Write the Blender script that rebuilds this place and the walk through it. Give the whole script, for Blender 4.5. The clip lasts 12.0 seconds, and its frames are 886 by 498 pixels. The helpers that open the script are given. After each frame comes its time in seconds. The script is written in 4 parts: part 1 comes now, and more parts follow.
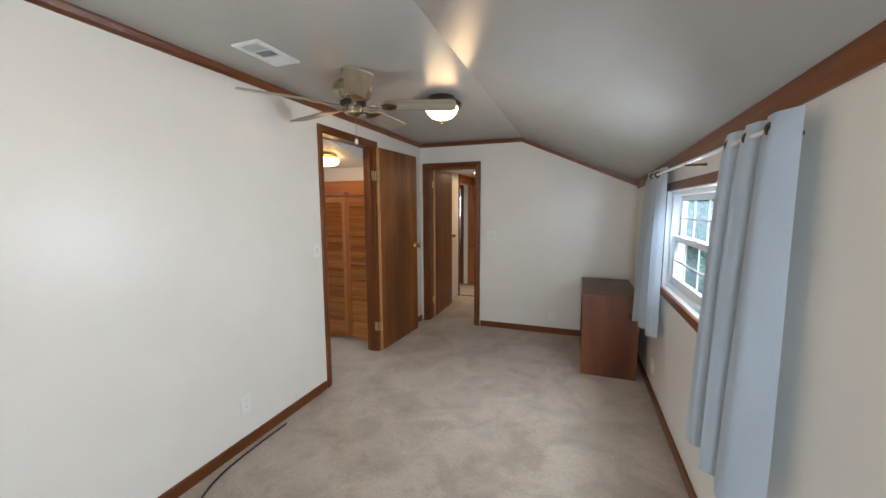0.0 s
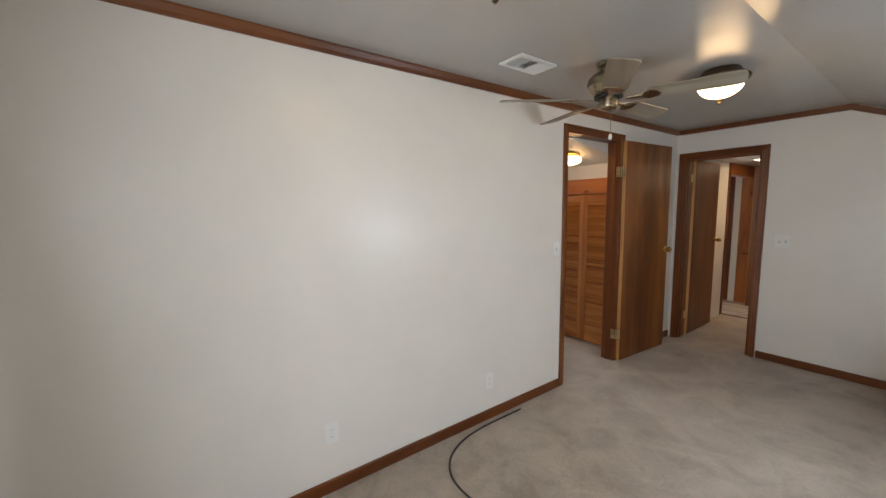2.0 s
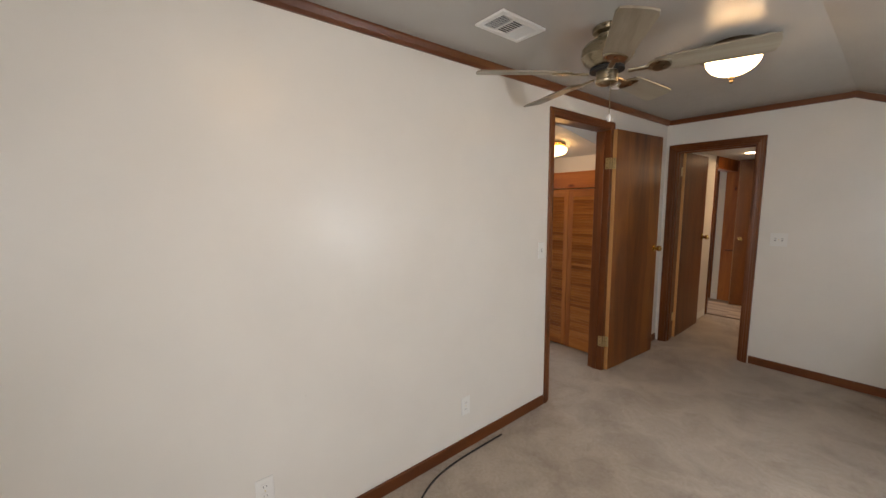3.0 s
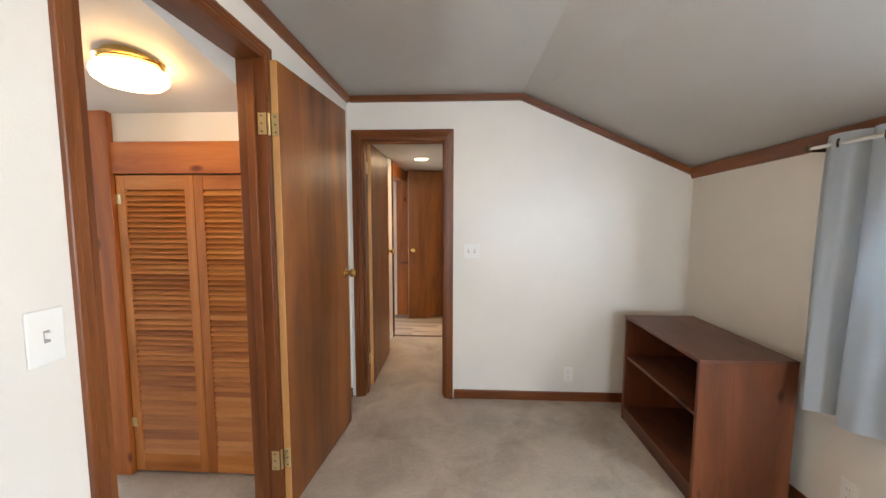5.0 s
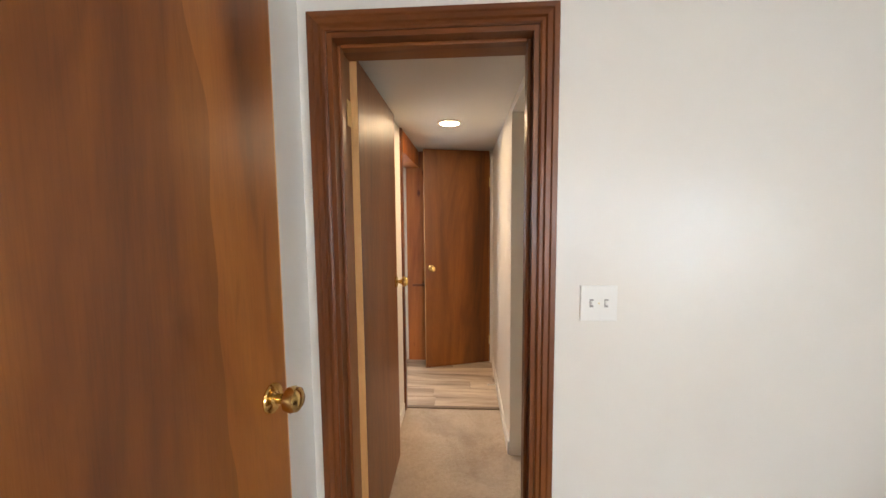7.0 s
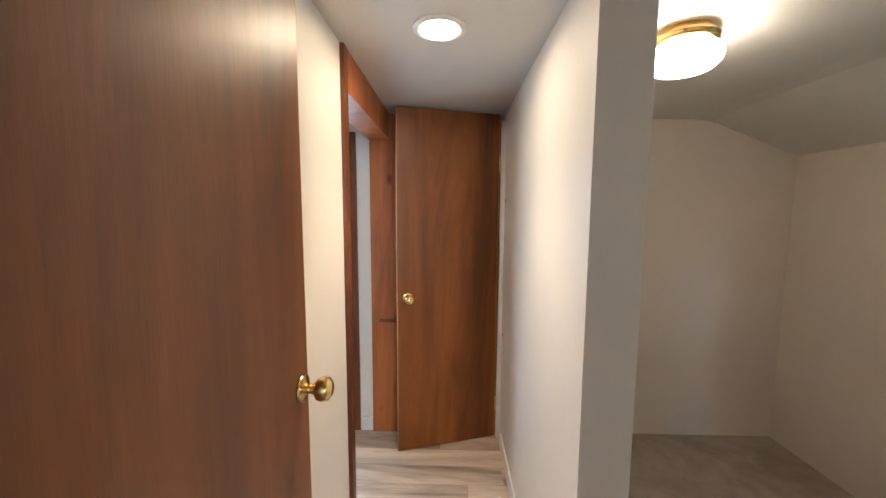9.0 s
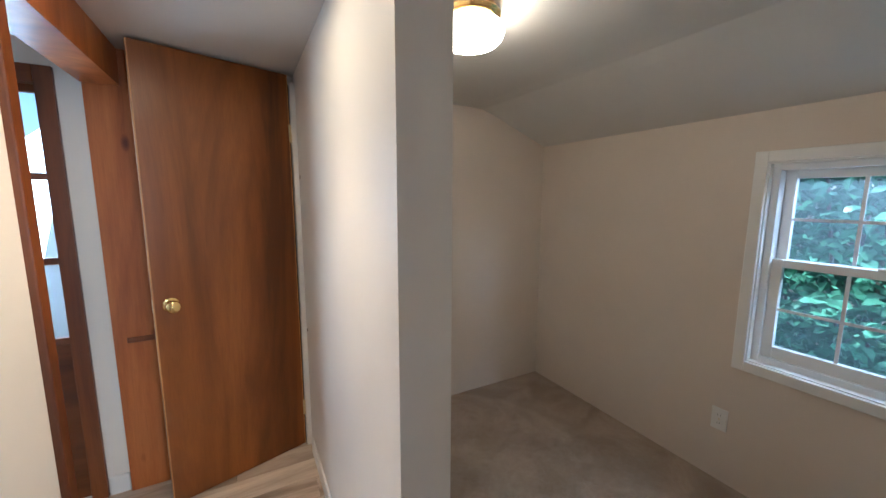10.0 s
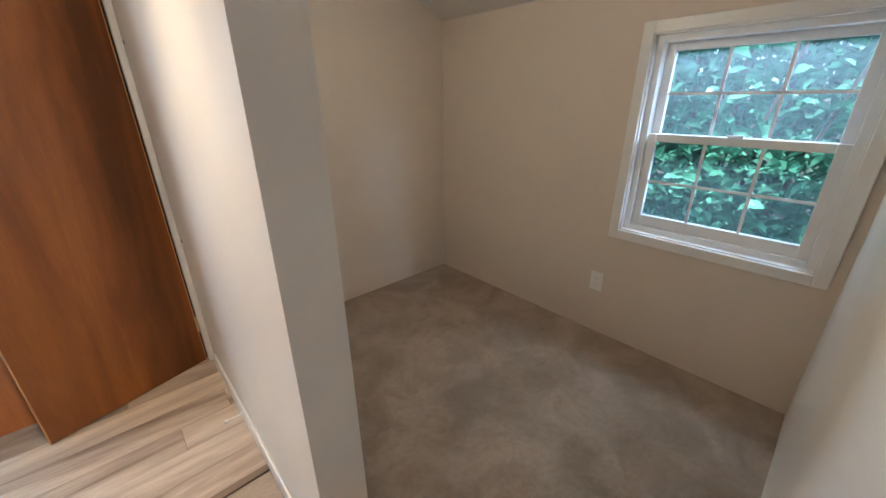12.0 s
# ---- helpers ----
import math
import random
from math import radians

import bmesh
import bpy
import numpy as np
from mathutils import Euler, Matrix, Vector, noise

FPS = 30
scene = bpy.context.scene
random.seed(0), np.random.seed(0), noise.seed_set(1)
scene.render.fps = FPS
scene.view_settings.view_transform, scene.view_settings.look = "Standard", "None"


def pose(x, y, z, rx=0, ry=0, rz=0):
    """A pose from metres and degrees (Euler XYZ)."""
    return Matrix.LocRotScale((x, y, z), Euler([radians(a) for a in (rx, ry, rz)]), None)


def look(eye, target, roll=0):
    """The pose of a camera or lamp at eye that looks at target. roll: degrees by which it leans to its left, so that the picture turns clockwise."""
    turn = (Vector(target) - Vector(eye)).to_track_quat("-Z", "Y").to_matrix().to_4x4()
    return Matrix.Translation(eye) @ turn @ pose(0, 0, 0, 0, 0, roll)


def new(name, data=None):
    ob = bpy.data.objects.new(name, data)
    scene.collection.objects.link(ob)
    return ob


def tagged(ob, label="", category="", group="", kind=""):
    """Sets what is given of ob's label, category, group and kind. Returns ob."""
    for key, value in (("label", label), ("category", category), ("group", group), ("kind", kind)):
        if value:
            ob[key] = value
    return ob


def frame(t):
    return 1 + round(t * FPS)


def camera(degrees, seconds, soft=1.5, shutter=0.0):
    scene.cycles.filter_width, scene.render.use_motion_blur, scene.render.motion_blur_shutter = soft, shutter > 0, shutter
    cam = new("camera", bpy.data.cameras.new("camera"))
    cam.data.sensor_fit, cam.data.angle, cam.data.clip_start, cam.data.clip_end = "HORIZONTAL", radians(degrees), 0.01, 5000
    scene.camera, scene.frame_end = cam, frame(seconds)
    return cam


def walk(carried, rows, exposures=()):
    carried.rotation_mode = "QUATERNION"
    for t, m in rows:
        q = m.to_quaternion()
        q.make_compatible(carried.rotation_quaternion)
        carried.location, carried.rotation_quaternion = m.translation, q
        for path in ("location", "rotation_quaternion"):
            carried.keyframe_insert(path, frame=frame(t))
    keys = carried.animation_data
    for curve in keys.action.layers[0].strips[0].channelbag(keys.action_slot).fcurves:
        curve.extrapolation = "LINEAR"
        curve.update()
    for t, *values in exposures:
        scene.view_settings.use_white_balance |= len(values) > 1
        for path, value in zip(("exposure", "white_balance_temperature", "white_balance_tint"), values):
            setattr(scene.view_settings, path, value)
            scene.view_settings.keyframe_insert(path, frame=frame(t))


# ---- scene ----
cam = camera(100.5, 12.0)
PATH = [
    (0, (0.127, 0.364, 1.531), (-0.551, 2.232, 1.305), -0.2),
    (0.5, (0.102, 0.32, 1.533), (-0.901, 2.035, 1.299), -0.4),
    (1, (0.105, 0.269, 1.54), (-1.137, 1.821, 1.311), -0.6),
    (1.5, (0.096, 0.249, 1.536), (-1.339, 1.624, 1.314), -0.7),
    (2, (0.05, 0.282, 1.532), (-1.561, 1.446, 1.312), -0.8),
    (2.5, (-0.088, 0.389, 1.514), (-1.779, 1.431, 1.283), -0.9),
    (3, (-0.234, 0.578, 1.539), (-1.775, 1.827, 1.288), -0.7),
    (3.5, (-0.411, 0.929, 1.539), (-1.429, 2.627, 1.255), -0.4),
    (3.7, (-0.477, 1.089, 1.542), (-1.366, 2.859, 1.261), -0.4),
    (5.3, (-1.049, 2.274, 1.42), (-1.071, 4.268, 1.26), -0.3),
    (5.5, (-1.102, 2.416, 1.414), (-1.114, 4.41, 1.262), -0.5),
    (6, (-1.191, 2.839, 1.422), (-1.214, 4.832, 1.251), -0.5),
    (6.5, (-1.227, 3.261, 1.436), (-1.25, 5.251, 1.231), -0.7),
    (7, (-1.298, 3.705, 1.459), (-1.422, 5.694, 1.282), -0.5),
    (8.8, (-1.358, 4.898, 1.477), (-1.461, 6.887, 1.295), 0.3),
    (9, (-1.36, 4.98, 1.491), (-1.408, 6.969, 1.285), 0.3),
    (9.5, (-1.342, 5.097, 1.476), (-0.81, 7.01, 1.236), 0.4),
    (10, (-1.315, 5.147, 1.451), (-0.37, 6.888, 1.174), 0.2),
    (10.5, (-1.286, 5.147, 1.423), (-0.126, 6.747, 1.117), 0.1),
    (11, (-1.277, 5.157, 1.406), (-0.006, 6.648, 1.002), 0.0),
    (11.5, (-1.262, 5.171, 1.374), (0.022, 6.593, 0.8), -0.1),
    (12, (-1.229, 5.177, 1.337), (0.023, 6.545, 0.587), -0.3),
]
EXPOSURES = [(0, 0.02, 6400, 13), (1.0, -0.1, 6550, 14), (2.5, -0.32, 6900, 16), (3.7, -0.1, 7600, 21), (5.3, 0.92, 6450, 13), (7.2, 1.02, 6700, 14), (9, 1.0, 5500, 10), (10.0, 0.88, 5150, 10), (12, 1.1, 5450, 10)]
walk(cam, [(t, look(eye, target, roll)) for t, eye, target, roll in PATH], EXPOSURES)

# ---- world, sun and window light ----
SUN_UP, SUN_TURN = 58.0, 250.0
world = bpy.data.worlds.new("sky")
world.use_nodes = True
scene.world = world
wn = world.node_tree
sky = wn.nodes.new("ShaderNodeTexSky")
sky.sky_type, sky.sun_disc = "NISHITA", False
sky.sun_elevation, sky.sun_rotation = radians(SUN_UP), radians(SUN_TURN)
wn.nodes["Background"].inputs["Strength"].default_value = 0.15
wn.links.new(sky.outputs["Color"], wn.nodes["Background"].inputs["Color"])
sun_data = bpy.data.lights.new("sun", "SUN")
sun_data.energy, sun_data.angle, sun_data.color = 5.0, radians(0.6), (1.0, 0.94, 0.85)
sun = new("sun", sun_data)
SUN_WAY = Vector((math.sin(radians(SUN_TURN)) * math.cos(radians(SUN_UP)), math.cos(radians(SUN_TURN)) * math.cos(radians(SUN_UP)), math.sin(radians(SUN_UP))))
sun.matrix_world = look(SUN_WAY * 20, (0, 0, 0))


def sky_fill(eye, target, wide, high, watts, colour):
    """Added area lamp in place of skylight, in or just outside a window."""
    data = bpy.data.lights.new("sky_fill", "AREA")
    data.shape, data.size, data.size_y, data.energy, data.color = "RECTANGLE", wide, high, watts, colour
    ob = new("sky_fill", data)
    ob.matrix_world = look(eye, target)
    return ob


DAY = (0.80, 0.91, 1.0)
sky_fill((0.84, 2.44, 1.31), (-1.79, 2.5, 1.05), 0.34, 0.70, 26, DAY)
# added outside above window 1, out of view, to brighten the north end
sky_fill((1.25, 2.9, 2.0), (-0.6, 4.2, 0.4), 1.3, 0.45, 62, DAY)
sky_fill((0.19, -0.60, 1.35), (-0.7, 1.3, 1.0), 0.48, 1.0, 38, DAY)
# added outside above window 2, out of view, to brighten the small room
sky_fill((1.2, 5.5, 1.98), (-0.4, 5.6, 0.5), 0.9, 0.4, 10, DAY)
sky_fill((-6.1, 4.6, 1.35), (-3.0, 4.2, 0.8), 1.6, 1.3, 90, DAY)
spot = bpy.data.lights.new("hall_downlight", "SPOT")
spot.energy, spot.spot_size, spot.spot_blend, spot.shadow_soft_size, spot.color = 36, radians(92), 1.0, 0.06, (1.0, 0.70, 0.40)
spot_ob = new("hall_downlight", spot)
spot_ob.matrix_world = look((-1.406, 6.25, 2.066), (-1.406, 6.25, 0))
sky_fill((-2.30, 7.50, 1.40), (-1.7, 6.7, 0.7), 0.45, 0.9, 8, DAY)


# ---- materials ----
def material(name, colour, rough, metal=0.0):
    m = bpy.data.materials.new(name)
    m.use_nodes = True
    b = m.node_tree.nodes["Principled BSDF"]
    b.inputs["Base Color"].default_value = (*colour, 1)
    b.inputs["Roughness"].default_value = rough
    b.inputs["Metallic"].default_value = metal
    return m


def add_node(m, kind, **values):
    n = m.node_tree.nodes.new(kind)
    for k, v in values.items():
        n.inputs[k.replace("_", " ")].default_value = v
    return n


def wire(m, a, b):
    m.node_tree.links.new(a, b)


def coords(m, scale=(1, 1, 1)):
    tc = m.node_tree.nodes.new("ShaderNodeTexCoord")
    mp = m.node_tree.nodes.new("ShaderNodeMapping")
    mp.inputs["Scale"].default_value = scale
    wire(m, tc.outputs["Object"], mp.inputs["Vector"])
    return mp.outputs["Vector"]


def ramp(m, fac, stops):
    r = m.node_tree.nodes.new("ShaderNodeValToRGB")
    while len(r.color_ramp.elements) < len(stops):
        r.color_ramp.elements.new(0.5)
    for e, (p, c) in zip(r.color_ramp.elements, stops):
        e.position, e.color = p, (*c, 1)
    wire(m, fac, r.inputs["Fac"])
    return r.outputs["Color"]


def blend(m, kind, fac, a, b):
    n = m.node_tree.nodes.new("ShaderNodeMix")
    n.data_type, n.blend_type = "RGBA", kind
    if isinstance(fac, float):
        n.inputs[0].default_value = fac
    else:
        wire(m, fac, n.inputs[0])
    for value, socket in ((a, n.inputs[6]), (b, n.inputs[7])):
        if isinstance(value, tuple):
            socket.default_value = (*value, 1)
        else:
            wire(m, value, socket)
    return n.outputs[2]


def bump(m, heights, distance=0.004):
    """heights: (socket, strength) pairs, chained."""
    last = None
    for h, s in heights:
        n = add_node(m, "ShaderNodeBump", Strength=s, Distance=distance)
        wire(m, h, n.inputs["Height"])
        if last:
            wire(m, last, n.inputs["Normal"])
        last = n.outputs["Normal"]
    wire(m, last, m.node_tree.nodes["Principled BSDF"].inputs["Normal"])


def noise_tex(m, vec, scale, detail=4.0, rough=0.55, distortion=0.0):
    n = add_node(m, "ShaderNodeTexNoise", Scale=scale, Detail=detail, Roughness=rough, Distortion=distortion)
    wire(m, vec, n.inputs["Vector"])
    return n.outputs["Fac"]


def bsdf(m, socket):
    return m.node_tree.nodes["Principled BSDF"].inputs[socket]


def paint(name, colour, rough, wave=0.25, grain=0.12):
    """Rolled wall paint: slight mottling, roller grain, and slow waviness of the board."""
    m = material(name, colour, rough)
    v = coords(m)
    big = noise_tex(m, v, 1.7, 5)
    dark = tuple(c * 0.93 for c in colour)
    wire(m, ramp(m, big, [(0.3, dark), (0.7, colour)]), bsdf(m, "Base Color"))
    mid = noise_tex(m, v, 9.0, 2)
    r = add_node(m, "ShaderNodeMapRange", To_Min=rough - 0.05, To_Max=rough + 0.07)
    wire(m, mid, r.inputs["Value"])
    wire(m, r.outputs["Result"], bsdf(m, "Roughness"))
    bump(m, [(noise_tex(m, v, 3.0, 2), wave), (noise_tex(m, v, 260.0, 3), grain)])
    return m


def wood(name, dark, mid, light, axis="z", rough=0.36, figure=1.0, knots=0.0, leaf=0.0):
    """Stained wood with its grain along one axis."""
    m = material(name, mid, rough)
    along = {"x": (0.13, 1, 1), "y": (1, 0.13, 1), "z": (1, 1, 0.13)}[axis]
    v = coords(m, along)
    info = m.node_tree.nodes.new("ShaderNodeObjectInfo")
    shift = add_node(m, "ShaderNodeVectorMath")
    shift.operation = "MULTIPLY_ADD"
    comb = m.node_tree.nodes.new("ShaderNodeCombineXYZ")
    for k in "XYZ":
        wire(m, info.outputs["Random"], comb.inputs[k])
    wire(m, comb.outputs["Vector"], shift.inputs[0])
    shift.inputs[1].default_value = (7.0, 5.0, 3.0)
    wire(m, v, shift.inputs[2])
    v2 = shift.outputs[0]
    cathedral = noise_tex(m, v2, 4.0 * figure, 3, 0.5, 1.2)
    rings = add_node(m, "ShaderNodeMath", )
    rings.operation = "MULTIPLY"
    wire(m, cathedral, rings.inputs[0])
    rings.inputs[1].default_value = 6.0
    frac = m.node_tree.nodes.new("ShaderNodeMath")
    frac.operation = "PINGPONG"
    wire(m, rings.outputs[0], frac.inputs[0])
    frac.inputs[1].default_value = 1.0
    fine = noise_tex(m, v2, 95.0, 5, 0.7)
    base = ramp(m, noise_tex(m, v2, 3.0, 5, 0.6, 1.4), [(0.36, dark), (0.5, mid), (0.66, light)])
    ringed = blend(m, "MULTIPLY", 0.40, base, ramp(m, frac.outputs[0], [(0.0, (0.42, 0.32, 0.26)), (0.10, (0.80, 0.74, 0.70)), (0.3, (1, 1, 1))]))
    col = blend(m, "MULTIPLY", 0.16, ringed, ramp(m, fine, [(0.33, (0.55, 0.45, 0.38)), (0.55, (1, 1, 1))]))
    thin = {"x": (0.02, 1, 1), "y": (1, 0.02, 1), "z": (1, 1, 0.02)}[axis]
    pore = noise_tex(m, coords(m, thin), 330.0, 3, 0.65)
    col = blend(m, "MULTIPLY", 0.20, col, ramp(m, pore, [(0.36, (0.50, 0.40, 0.33)), (0.52, (1, 1, 1))]))
    if knots:
        kv = coords(m, tuple(2.2 if a == 1 else 1.0 for a in along))
        vor = add_node(m, "ShaderNodeTexVoronoi", Scale=knots)
        wire(m, kv, vor.inputs["Vector"])
        col = blend(m, "MULTIPLY", 1.0, col, ramp(m, vor.outputs["Distance"], [(0.0, (0.22, 0.13, 0.08)), (0.07, (0.35, 0.22, 0.14)), (0.15, (1, 1, 1))]))
    if leaf:
        # sliced veneer leaves with wandering seams, and dark mineral streaks
        sep = m.node_tree.nodes.new("ShaderNodeSeparateXYZ")
        wire(m, coords(m), sep.inputs[0])
        sway = add_node(m, "ShaderNodeMath")
        sway.operation = "MULTIPLY_ADD"
        wire(m, noise_tex(m, coords(m, (0.4, 0.4, 1.0)), 1.6, 2), sway.inputs[0])
        sway.inputs[1].default_value = 0.22
        wire(m, sep.outputs["Y"], sway.inputs[2])
        cells = add_node(m, "ShaderNodeMath")
        cells.operation = "DIVIDE"
        wire(m, sway.outputs[0], cells.inputs[0])
        cells.inputs[1].default_value = leaf
        whole = add_node(m, "ShaderNodeMath")
        whole.operation = "FLOOR"
        wire(m, cells.outputs[0], whole.inputs[0])
        tone = m.node_tree.nodes.new("ShaderNodeTexWhiteNoise")
        tone.noise_dimensions = "1D"
        wire(m, whole.outputs[0], tone.inputs["W"])
        col = blend(m, "MULTIPLY", 1.0, col, ramp(m, tone.outputs["Value"], [(0.1, (0.72, 0.67, 0.62)), (0.9, (1.08, 1.06, 1.04))]))
        streak = noise_tex(m, coords(m, (1.0, 1.0, 0.16)), 11.0, 3, 0.5, 0.6)
        col = blend(m, "MULTIPLY", 0.75, col, ramp(m, streak, [(0.24, (0.38, 0.32, 0.28)), (0.33, (1, 1, 1))]))
    wire(m, col, bsdf(m, "Base Color"))
    r = add_node(m, "ShaderNodeMapRange", To_Min=rough - 0.06, To_Max=rough + 0.12)
    wire(m, fine, r.inputs["Value"])
    wire(m, r.outputs["Result"], bsdf(m, "Roughness"))
    bump(m, [(fine, 0.12), (cathedral, 0.05)], 0.003)
    return m


def carpet(name, dark, light, pile=330.0):
    m = material(name, light, 0.95)
    v = coords(m)
    nap = noise_tex(m, v, 3.2, 4, 0.6, 0.8)
    tuft = noise_tex(m, v, pile, 3, 0.7)
    clump = noise_tex(m, v, 48.0, 3, 0.6)
    base = ramp(m, nap, [(0.36, dark), (0.62, light)])
    c = blend(m, "MULTIPLY", 0.6, base, ramp(m, tuft, [(0.3, (0.55, 0.52, 0.48)), (0.6, (1, 1, 1))]))
    c = blend(m, "MULTIPLY", 0.45, c, ramp(m, clump, [(0.34, (0.72, 0.69, 0.65)), (0.58, (1, 1, 1))]))
    stain = noise_tex(m, v, 1.1, 6, 0.65, 1.5)
    c = blend(m, "MULTIPLY", 0.8, c, ramp(m, stain, [(0.32, (0.74, 0.69, 0.62)), (0.47, (1, 1, 1))]))
    spots = noise_tex(m, v, 7.0, 5, 0.7, 0.6)
    c = blend(m, "MULTIPLY", 0.5, c, ramp(m, spots, [(0.30, (0.66, 0.6, 0.54)), (0.40, (1, 1, 1))]))
    wire(m, c, bsdf(m, "Base Color"))
    bsdf(m, "Sheen Weight").default_value = 0.25
    bump(m, [(tuft, 0.9), (clump, 0.6), (nap, 0.25)], 0.006)
    return m


def brushed(name, colour, rough):
    m = material(name, colour, rough, 1.0)
    n = noise_tex(m, coords(m, (1, 1, 12)), 40.0, 4)
    r = add_node(m, "ShaderNodeMapRange", To_Min=rough - 0.07, To_Max=rough + 0.1)
    wire(m, n, r.inputs["Value"])
    wire(m, r.outputs["Result"], bsdf(m, "Roughness"))
    wire(m, ramp(m, n, [(0.3, tuple(c * 0.78 for c in colour)), (0.7, colour)]), bsdf(m, "Base Color"))
    return m


def glowing(name, colour, strength, shade=(0.9, 0.85, 0.75)):
    m = material(name, shade, 0.3)
    v = coords(m)
    n = noise_tex(m, v, 14.0, 4, 0.6, 1.5)
    wire(m, ramp(m, n, [(0.3, tuple(c * 0.75 for c in colour)), (0.7, colour)]), bsdf(m, "Emission Color"))
    bsdf(m, "Emission Strength").default_value = strength
    return m


WALL = paint("wall_paint", (0.80, 0.765, 0.70), 0.30)
WALL_BEIGE = paint("small_room_paint", (0.70, 0.61, 0.515), 0.5)
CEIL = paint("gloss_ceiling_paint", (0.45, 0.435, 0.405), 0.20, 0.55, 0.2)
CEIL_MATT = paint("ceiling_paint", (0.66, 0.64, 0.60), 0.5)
WHITE = paint("white_gloss_trim", (0.80, 0.79, 0.76), 0.3, 0.1, 0.05)
VINYL = paint("white_vinyl", (0.82, 0.83, 0.83), 0.32, 0.05, 0.03)
TRIM_Z = wood("stained_trim_upright", (0.095, 0.025, 0.005), (0.163, 0.046, 0.009), (0.235, 0.072, 0.015), "z", 0.34)
TRIM_X = wood("stained_trim_crosswise", (0.095, 0.025, 0.005), (0.163, 0.046, 0.009), (0.235, 0.072, 0.015), "x", 0.34)
TRIM_Y = wood("stained_trim_lengthwise", (0.095, 0.025, 0.005), (0.163, 0.046, 0.009), (0.235, 0.072, 0.015), "y", 0.34)
DOOR = wood("veneer_honey", (0.115, 0.033, 0.006), (0.215, 0.068, 0.012), (0.30, 0.105, 0.019), "z", 0.33, 0.7, 0.0, 0.34)
DOOR_RED = wood("veneer_red_brown", (0.105, 0.031, 0.005), (0.20, 0.062, 0.009), (0.30, 0.102, 0.017), "z", 0.30, 0.55)
DOOR_DARK = wood("veneer_dark_red", (0.10, 0.030, 0.007), (0.17, 0.053, 0.012), (0.235, 0.080, 0.020), "z", 0.40, 0.5)
EDGE = wood("pale_door_edge", (0.48, 0.22, 0.07), (0.60, 0.31, 0.11), (0.68, 0.38, 0.15), "z", 0.42)
PINE_Z = wood("knotty_pine_upright", (0.28, 0.075, 0.015), (0.43, 0.130, 0.028), (0.54, 0.19, 0.045), "z", 0.34, 0.8, 3.2)
PINE_X = wood("knotty_pine_crosswise", (0.28, 0.075, 0.015), (0.43, 0.130, 0.028), (0.54, 0.19, 0.045), "x", 0.34, 0.8, 3.2)
SLAT = wood("louvre_wood", (0.32, 0.098, 0.019), (0.48, 0.168, 0.036), (0.58, 0.24, 0.06), "x", 0.36)
SHELF_Y = wood("bookcase_wood", (0.085, 0.030, 0.016), (0.13, 0.046, 0.024), (0.19, 0.070, 0.036), "y", 0.38, 1.0, 2.6)
SHELF_Z = wood("bookcase_side_wood", (0.095, 0.028, 0.011), (0.15, 0.045, 0.017), (0.20, 0.064, 0.024), "z", 0.36, 1.0, 3.4)
CARPET = carpet("beige_carpet", (0.42, 0.34, 0.265), (0.56, 0.47, 0.375))
CARPET_2 = carpet("taupe_carpet", (0.33, 0.245, 0.165), (0.49, 0.375, 0.27))
PLANK = wood("vinyl_plank", (0.20, 0.145, 0.10), (0.45, 0.36, 0.275), (0.70, 0.60, 0.48), "x", 0.40, 1.3, 1.7)
STRIP = wood("transition_strip_wood", (0.12, 0.09, 0.065), (0.18, 0.135, 0.095), (0.25, 0.19, 0.14), "x", 0.45)
BRASS = brushed("polished_brass", (0.83, 0.58, 0.22), 0.16)
OLD_BRASS = brushed("brass_plate", (0.78, 0.66, 0.38), 0.30)
NICKEL = brushed("antique_nickel", (0.40, 0.34, 0.24), 0.28)
BLADE = wood("fan_blade_veneer", (0.22, 0.19, 0.14), (0.29, 0.25, 0.19), (0.34, 0.30, 0.23), "x", 0.38)
DARK_METAL = brushed("dark_bronze", (0.15, 0.105, 0.065), 0.38)
PLASTIC = material("ivory_plastic", (0.82, 0.81, 0.77), 0.35)
GREY_SLOT = material("grey_slot", (0.30, 0.29, 0.27), 0.6)
SLOT = material("dark_slot", (0.02, 0.02, 0.02), 0.6)
RUBBER = material("black_cable_rubber", (0.018, 0.018, 0.018), 0.5)
GLOBE = glowing("alabaster_glass", (1.0, 0.68, 0.34), 21.0)
GLOBE_WHITE = glowing("white_globe_glass", (1.0, 0.80, 0.55), 23.0)
GLOBE_WARM = glowing("warm_globe_glass", (1.0, 0.60, 0.24), 10.0)
DOWNLIGHT = glowing("downlight_lens", (1.0, 0.74, 0.44), 100.0)
LEAF = material("glossy_leaf", (0.06, 0.13, 0.05), 0.27)
lv = LEAF.node_tree.nodes.new("ShaderNodeNewGeometry")
wire(LEAF, ramp(LEAF, lv.outputs["Random Per Island"], [(0.0, (0.05, 0.15, 0.09)), (0.5, (0.10, 0.27, 0.16)), (1.0, (0.17, 0.40, 0.26))]), bsdf(LEAF, "Base Color"))
bsdf(LEAF, "Transmission Weight").default_value = 0.0
BARK = paint("bark", (0.10, 0.075, 0.055), 0.9, 0.5, 0.6)
SOIL = paint("soil", (0.09, 0.075, 0.05), 0.95, 0.5, 0.6)
CLOTH = material("pale_grey_curtain_cloth", (0.62, 0.64, 0.66), 0.85)
cv = coords(CLOTH, (1, 1, 1))
cw = noise_tex(CLOTH, cv, 420.0, 2)
